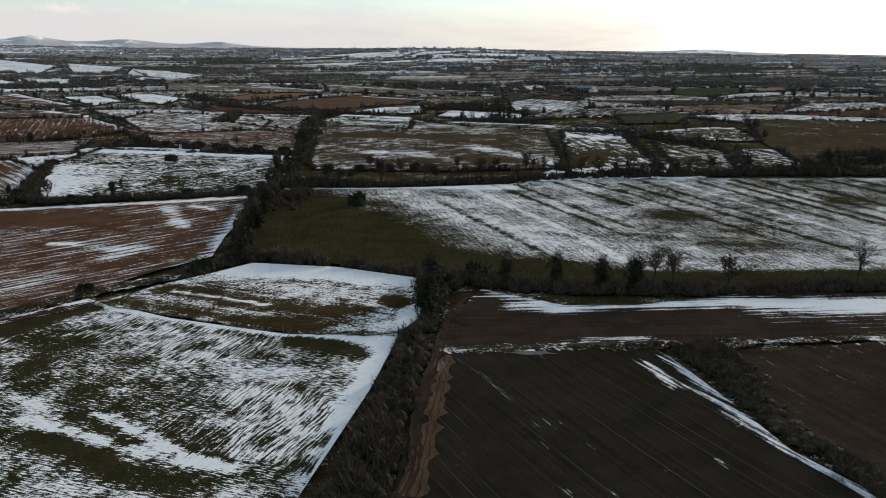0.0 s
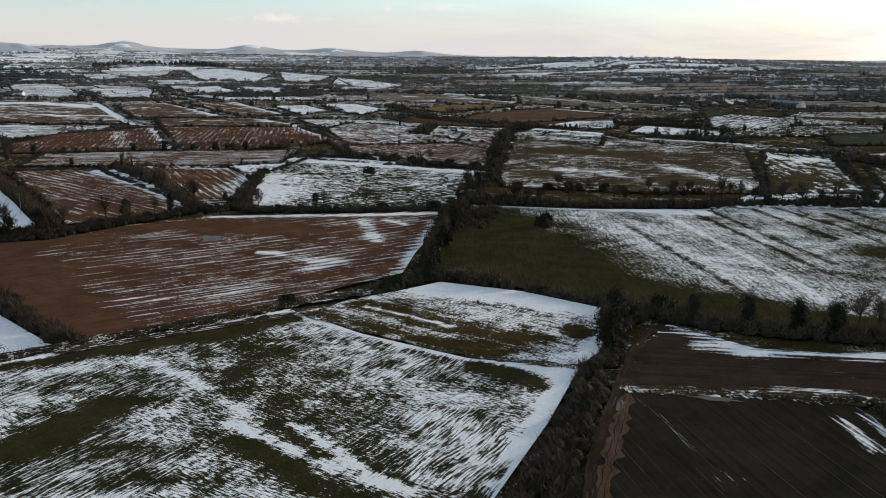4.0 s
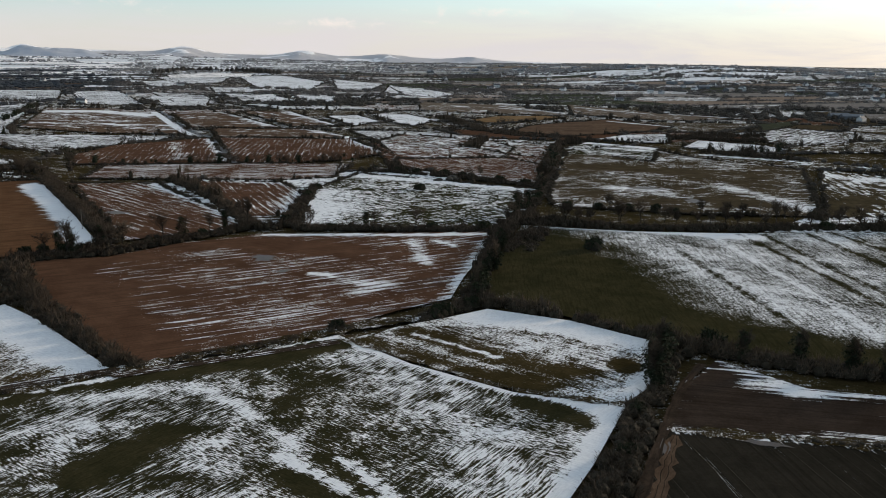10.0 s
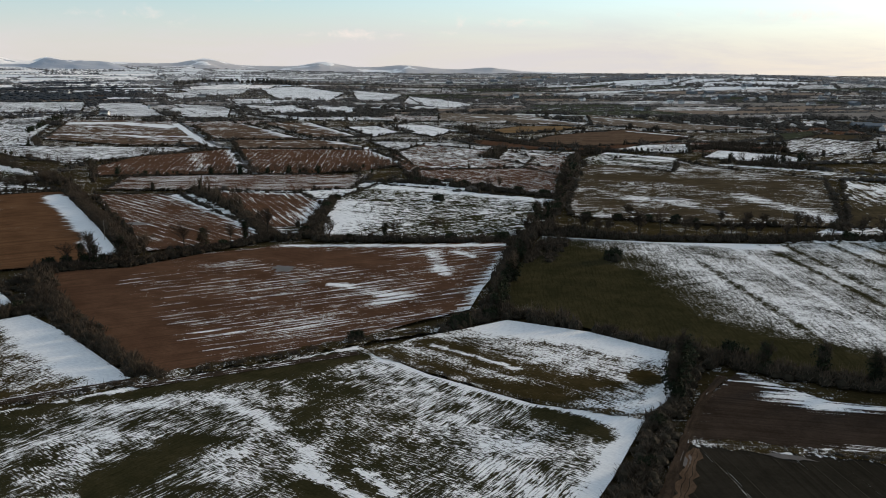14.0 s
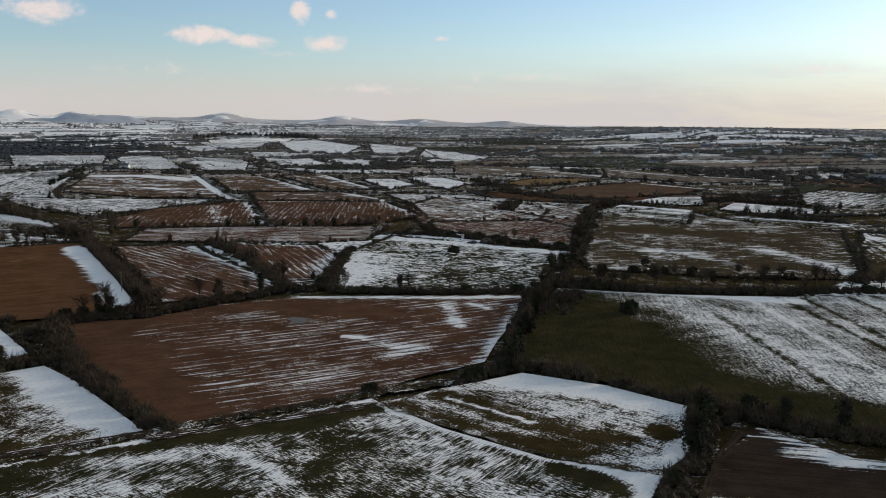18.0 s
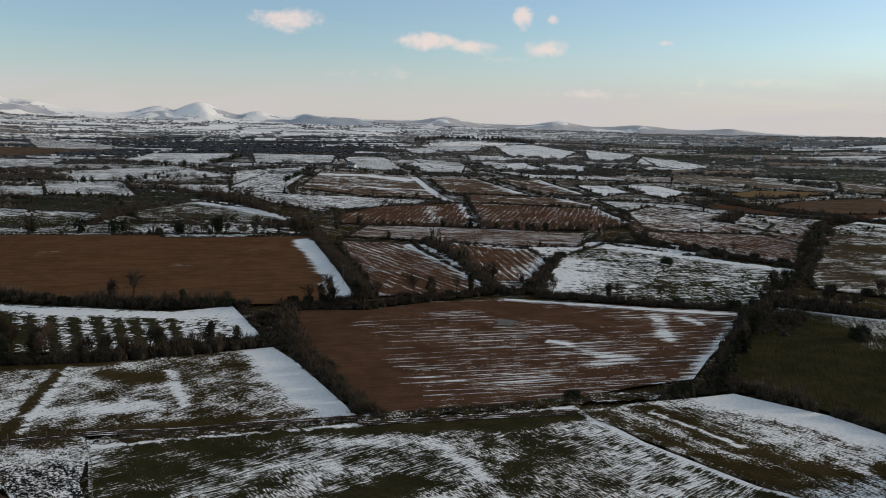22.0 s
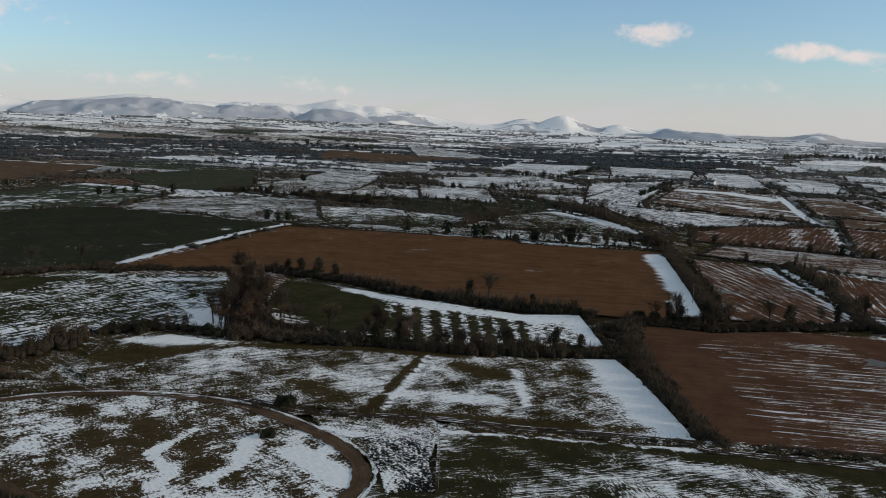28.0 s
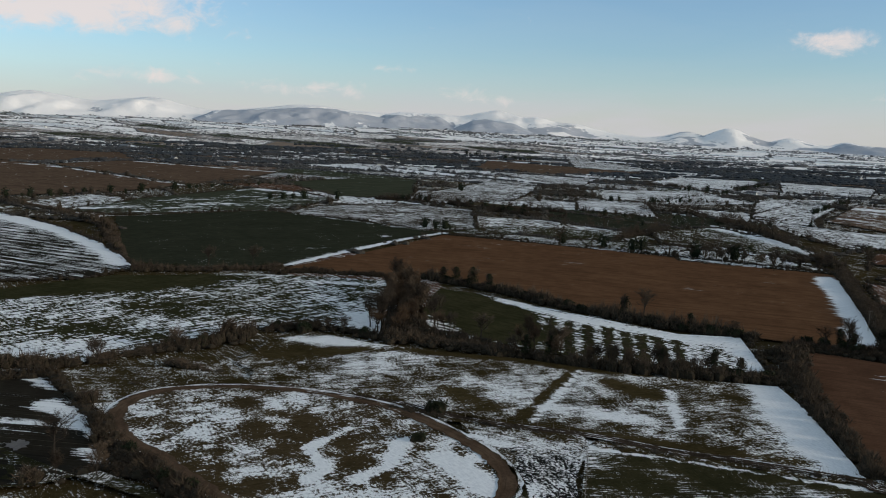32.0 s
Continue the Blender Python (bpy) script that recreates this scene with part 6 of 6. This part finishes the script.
# single ones
for kind, size, spot in ((6, 1.3, [(10, 250)]), (4, 0.9, [(46, 240)]), (1, 1.0, [(63, 247)]), (6, 1.2, [(-74, 253)]), (6, 1.0, [(-67, 265)]), (6, 0.8, [(-101, 231)]), (6, 1.0, [(-226, 96)]), (6, 0.7, [(-205, 82)]),
                         (0, 1.15, [(-317, 238)]), (4, 0.9, [(-325, 233)]), (6, 1.2, [(-156, 486)]), (0, 1.0, [(-220, -9)]), (6, 1.5, [(-37, 362)]), (2, 1.2, [(-327, 114)]), (2, 1.1, [(-333, 110)]), (6, 2.2, [(-1056, 476)]), (4, 0.8, [(-1047, 473)]), (1, 1.1, [(-1214, 608)]), (1, 1.2, [(-1380, 737)]), (1, 1.2, [(-1250, 655)]), *((kind, size, [spot]) for kind, size, spot in ((0, 1.0, (-474, 405)), (2, 0.9, (-468, 410)), (1, 1.1, (-461, 414)), (3, 1.0, (-427, 413)), (1, 1.0, (-417, 436)), (4, 0.8, (-513, 379)), (4, 0.8, (-667, 268)), (5, 0.8, (-658, 274)), (5, 0.9, (-655, 282))))):
    plant(kind, spot[0][0], spot[0][1], size, 37 * kind + spot[0][0])
for used, ob in zip(USED, TREES):
    if not used:
        plant(TREES.index(ob), -300, 600)
far = np.array([t[:3] for t in FAR_TREES])
leafy = np.array([t[3] for t in FAR_TREES])
for pick, shape, mat, label in ((~leafy, np.concatenate([twig_tuft(150, 3, 0.011, True), lump(4, 5) * (0.07, 0.07, 0.5)]), M_TWIG, "bare trees in the hedgerows of the far fields"),
                                (leafy, np.concatenate([leaf_ball(110, 4, 0.12), lump(4, 6) * (0.5, 0.5, 0.8)]), M_IVY, "ivied trees and evergreen bushes in far hedgerows")):
    ob = join_templates("hedgerow_trees", shape, over(far[pick, :2]), np.stack([far[pick, 2] * 0.85, far[pick, 2]], 1), mat, np.random.RandomState(3).uniform(0, 6.28, pick.sum()))
    tagged(ob, label, "trees", kind="stuff")


# ---------------------------------------------------------------- road, banks, water
def bank(line, width, cover):
    return ribbon("bank", "grassy field bank speckled with old snow", line, width, M_ROUGH, cover, 0.22, category="bank", rough=0.8)


for label, line, width, height in NEAR_HEDGES:
    if label == TRIM and height < 2.5:
        bank(line, width * 1.4 + 0.8, 0.30)
ribbon("road", "narrow wet tarmac farm road between snowy verges", [(-657, 958), (-557, 840), (-471, 739), (-437, 711), (-400, 667), (-319, 552)], 5.0, M_ROAD, 0.0, 0.35, category="road")
ribbon("verge", "snowy verge along the farm road", [(-658, 947), (-575, 849), (-482, 741), (-444, 708)], 8.0, M_SNOW, 1.0, 0.3, category="verge")


for line in ([(-275, 1241), (-204, 1171), (-158, 1124)], [(-169, 1257), (-108, 1209), (-53, 1165)], [(-99, 1035), (-17, 981)], [(-32, 1174), (70, 1136)], [(6, 728), (78, 706), (84, 691)]):
    ribbon("snow_bank", "snow lying along a ditch between moor strips", line, 5.0, M_SNOW, 1.0, 0.5, category="snow bank", rough=0.8)
ribbon("snow_bank", "bright snowy bank above an olive paddock", [(-644, 554), (-588, 549), (-534, 530), (-471, 499)], 6.0, M_SNOW, 1.0, 0.5, category="snow bank", rough=0.6)


def puddle(label, spot, wide, deep, seed):
    """Standing water with an uneven shore."""
    rnd = random.Random(seed)
    x, y = spot[0]
    pts = [(x + math.cos(a) * wide * r, y + math.sin(a) * deep * r) for a, r in ((2 * math.pi * k / 22, rnd.uniform(0.6, 1.15)) for k in range(22))]
    p = np.array(pts)
    z = rise(p) + 0.35 * soft_noise(p, 60, 5)
    ob = mesh_object("puddle", np.column_stack([p, np.full(len(p), z.max() + 0.16)]), [tuple(range(22))], M_WATER)
    return tagged(ob, label, "puddle", kind="structure")


for k, (spot, wide, deep) in enumerate((([(-163, 302)], 4.5, 5), ([(-147, 287)], 2.5, 3.5), ([(-280, 366)], 8, 4), ([(-26, 540)], 14, 5), ([(4, 502)], 6, 7), ([(20, 186)], 6, 1.3), ([(-1, 178)], 1.6, 4.0), ([(-233, -18)], 4, 3), ([(-165, 305)], 5, 4))):
    puddle("shallow pool of meltwater lying in the field", spot, wide, deep, 70 + k)


# ---------------------------------------------------------------- poles and fences
def utility_pole(x, y, turn):
    root = tagged(new("utility_pole"), "single wooden electricity pole with a cross-arm", "pole", group="electricity poles")
    v, f = [], []
    tube(v, f, Vector((0, 0, -0.8)), Vector((0, 0, 9.6)), 0.17, 0.11, 8)
    mesh_object("pole", v, f, M_POST, root)
    v, f = [], []
    tube(v, f, Vector((-1.1, 0.14, 9.1)), Vector((1.1, 0.14, 9.1)), 0.08, 0.08, 4)
    mesh_object("crossarm", v, f, M_POST, root)
    for px in (-1.0, 0.0, 1.0):
        v, f = [], []
        tube(v, f, Vector((px, 0.14, 9.15)), Vector((px, 0.14, 9.45)), 0.06, 0.04, 6)
        mesh_object("insulator", v, f, M_SLATE, root)
    v, f = [], []
    tube(v, f, Vector((0.1, 0, 8.2)), Vector((4.2, 0.6, -0.3)), 0.025, 0.025, 4)
    mesh_object("stay_wire", v, f, M_SHEET, root)
    root.matrix_basis = pose(x, y, 0, 0, 0, turn)
    return root


POLES = [[(-270, 327)], [(-837, 769)], [(37, 468)], [(178, 594)], [(-805, 598)]]
pole = utility_pole(*POLES[0][0], 40)
for k, spot in enumerate(POLES[1:]):
    copy_thing(pole, pose(spot[0][0], spot[0][1], 0, 0, 0, 70 + 31 * k))


def fence(label, line, gap):
    """A stock fence: a row of posts with two strands of wire."""
    root = tagged(new("stock_fence"), label, "fence", group="stock fences")
    pts = []
    for a, b in zip(line[:-1], line[1:]):
        a, b = Vector(a), Vector(b)
        n = max(1, int((b - a).length / gap))
        pts += [a.lerp(b, k / n) for k in range(n)]
    v, f = [], []
    tube(v, f, Vector((0, 0, -0.5)), Vector((0, 0, 1.45)), 0.10, 0.09, 6)
    first = mesh_object("post", v, f, M_POST, root)
    for k, p in enumerate(pts):
        ob = first if k == 0 else new("post", first.data)
        ob.parent = root
        ob.location = (p.x, p.y, 0.1)
    for h in (0.7, 1.2):
        v = [(p.x + dx, p.y + dx, h + dz) for p in pts for dx, dz in ((-0.012, 0), (0.012, 0), (0, 0.02))]
        f = [(3 * k + a, 3 * k + b, 3 * k + 3 + b, 3 * k + 3 + a) for k in range(len(pts) - 1) for a, b in ((0, 1), (1, 2), (2, 0))]
        mesh_object("wire", v, f, M_SHEET, root)


fence("wire stock fence on weathered posts across the snow", [(-239, -9), (-232, 3)], 2.6)
fence("wire stock fence between meadow and bog", [(-187, 124), (-175, 117), (-153, 102)], 3.0)
fence("wire stock fence along the meadow's edge", [(-92, 220), (-63, 207), (-39, 198), (-11, 196)], 4.0)
fence("wire stock fence beside the ploughed strip", [(1, 187), (29, 190), (55, 194)], 4.5)
fence("wire stock fence along the lane", [(-231, 90), (-211, 112), (-195, 129)], 4.0)


# ---------------------------------------------------------------- houses and barns
def box(v, f, x0, x1, y0, y1, z0, z1):
    n = len(v)
    v += [(x, y, z) for z in (z0, z1) for x, y in ((x0, y0), (x1, y0), (x1, y1), (x0, y1))]
    f += [tuple(n + k for k in q) for q in ((3, 2, 1, 0), (4, 5, 6, 7), (0, 1, 5, 4), (1, 2, 6, 5), (2, 3, 7, 6), (3, 0, 4, 7))]


def house(name, label, long, deep, eaves, ridge, wall_mat, roof_mat, windows, chimneys):
    root = tagged(new(name), label, name.replace("_", " "), group="farmhouses and barns")
    x, y = long / 2, deep / 2
    v = [(-x, -y, -1), (x, -y, -1), (x, y, -1), (-x, y, -1), (-x, -y, eaves), (x, -y, eaves), (x, y, eaves), (-x, y, eaves), (-x, 0, ridge), (x, 0, ridge)]
    mesh_object("wall", v, [(0, 1, 5, 4), (2, 3, 7, 6), (1, 2, 6, 9, 5), (3, 0, 4, 8, 7), (3, 2, 1, 0)], wall_mat, root)
    o, t = 0.4, 0.18
    drop = (ridge - eaves) / y * o
    rv = []
    for lift in (0.02, t):
        rv += [(-x - o, -y - o, eaves - drop + lift), (x + o, -y - o, eaves - drop + lift), (x + o, 0, ridge + lift), (-x - o, 0, ridge + lift), (x + o, y + o, eaves - drop + lift), (-x - o, y + o, eaves - drop + lift)]
    mesh_object("roof", rv, [(3, 2, 1, 0), (5, 4, 2, 3), (6, 7, 8, 9), (9, 8, 10, 11), (0, 1, 7, 6), (4, 5, 11, 10), (0, 6, 9, 3), (3, 9, 11, 5), (1, 2, 8, 7), (2, 4, 10, 8)], roof_mat, root)
    for k in range(windows):
        for side in (-1, 1):
            px = -x + long * (k + 0.7) / (windows + 0.4)
            v, f = [], []
            box(v, f, px - 0.55, px + 0.55, side * y - 0.05, side * y + 0.05, 1.0, 2.3)
            mesh_object("window", v, f, M_PANE, root)
    for k in range(chimneys):
        v, f = [], []
        cx = (x - 0.6) * (1 if k else -1)
        box(v, f, cx - 0.5, cx + 0.5, -0.35, 0.35, ridge - 0.8, ridge + 1.1)
        mesh_object("chimney", v, f, wall_mat, root)
    return root


HOUSES = [house("farmhouse", "white rendered farmhouse with a slate roof", 13, 7, 4.6, 7.4, M_WALL, M_SLATE, 3, 2), house("bungalow", "low white bungalow with a dark roof", 15, 8, 2.7, 5.4, M_WALL, M_SLATE, 3, 1),
          house("barn", "grey sheet-metal barn with a shallow roof", 24, 13, 5.0, 7.6, M_SHEET, M_SHEET, 0, 0)]
placed = [False, False, False]


def settle(kind, x, y, turn):
    z = float(rise(np.array([(x, y)]))[0]) - 0.1
    if placed[kind]:
        return copy_thing(HOUSES[kind], pose(x, y, z, 0, 0, turn))
    placed[kind] = True
    HOUSES[kind].matrix_basis = pose(x, y, z, 0, 0, turn)


for kind, spot, turn in ((2, [(190, 1178)], 10), (2, [(177, 1189)], 15), (0, [(196, 1144)], 60), (1, [(-1862, 2058)], 20), (0, [(-1341, 2240)], 40), (1, [(-410, 1767)], 0),
                         (0, [(-845, 1046)], 10), (0, [(-877, 1203)], 60), (1, [(-996, 929)], 30), (1, [(-121, 1467)], 30)):
    settle(kind, *spot[0], turn)
rnd = random.Random(77)
for k in range(190):
    # the scattered town below the hill straight ahead, then farms over the whole plain
    az, r = (rnd.gauss(2, 9), rnd.uniform(1700, 3700)) if k < 130 else (rnd.uniform(-25, 100), rnd.uniform(1750, 3300))
    x, y = -math.sin(radians(az)) * r, math.cos(radians(az)) * r
    if not in_fields(np.array([(x, y)]))[0]:
        settle(rnd.choice((0, 0, 1, 1, 2)), x, y, rnd.uniform(0, 180))
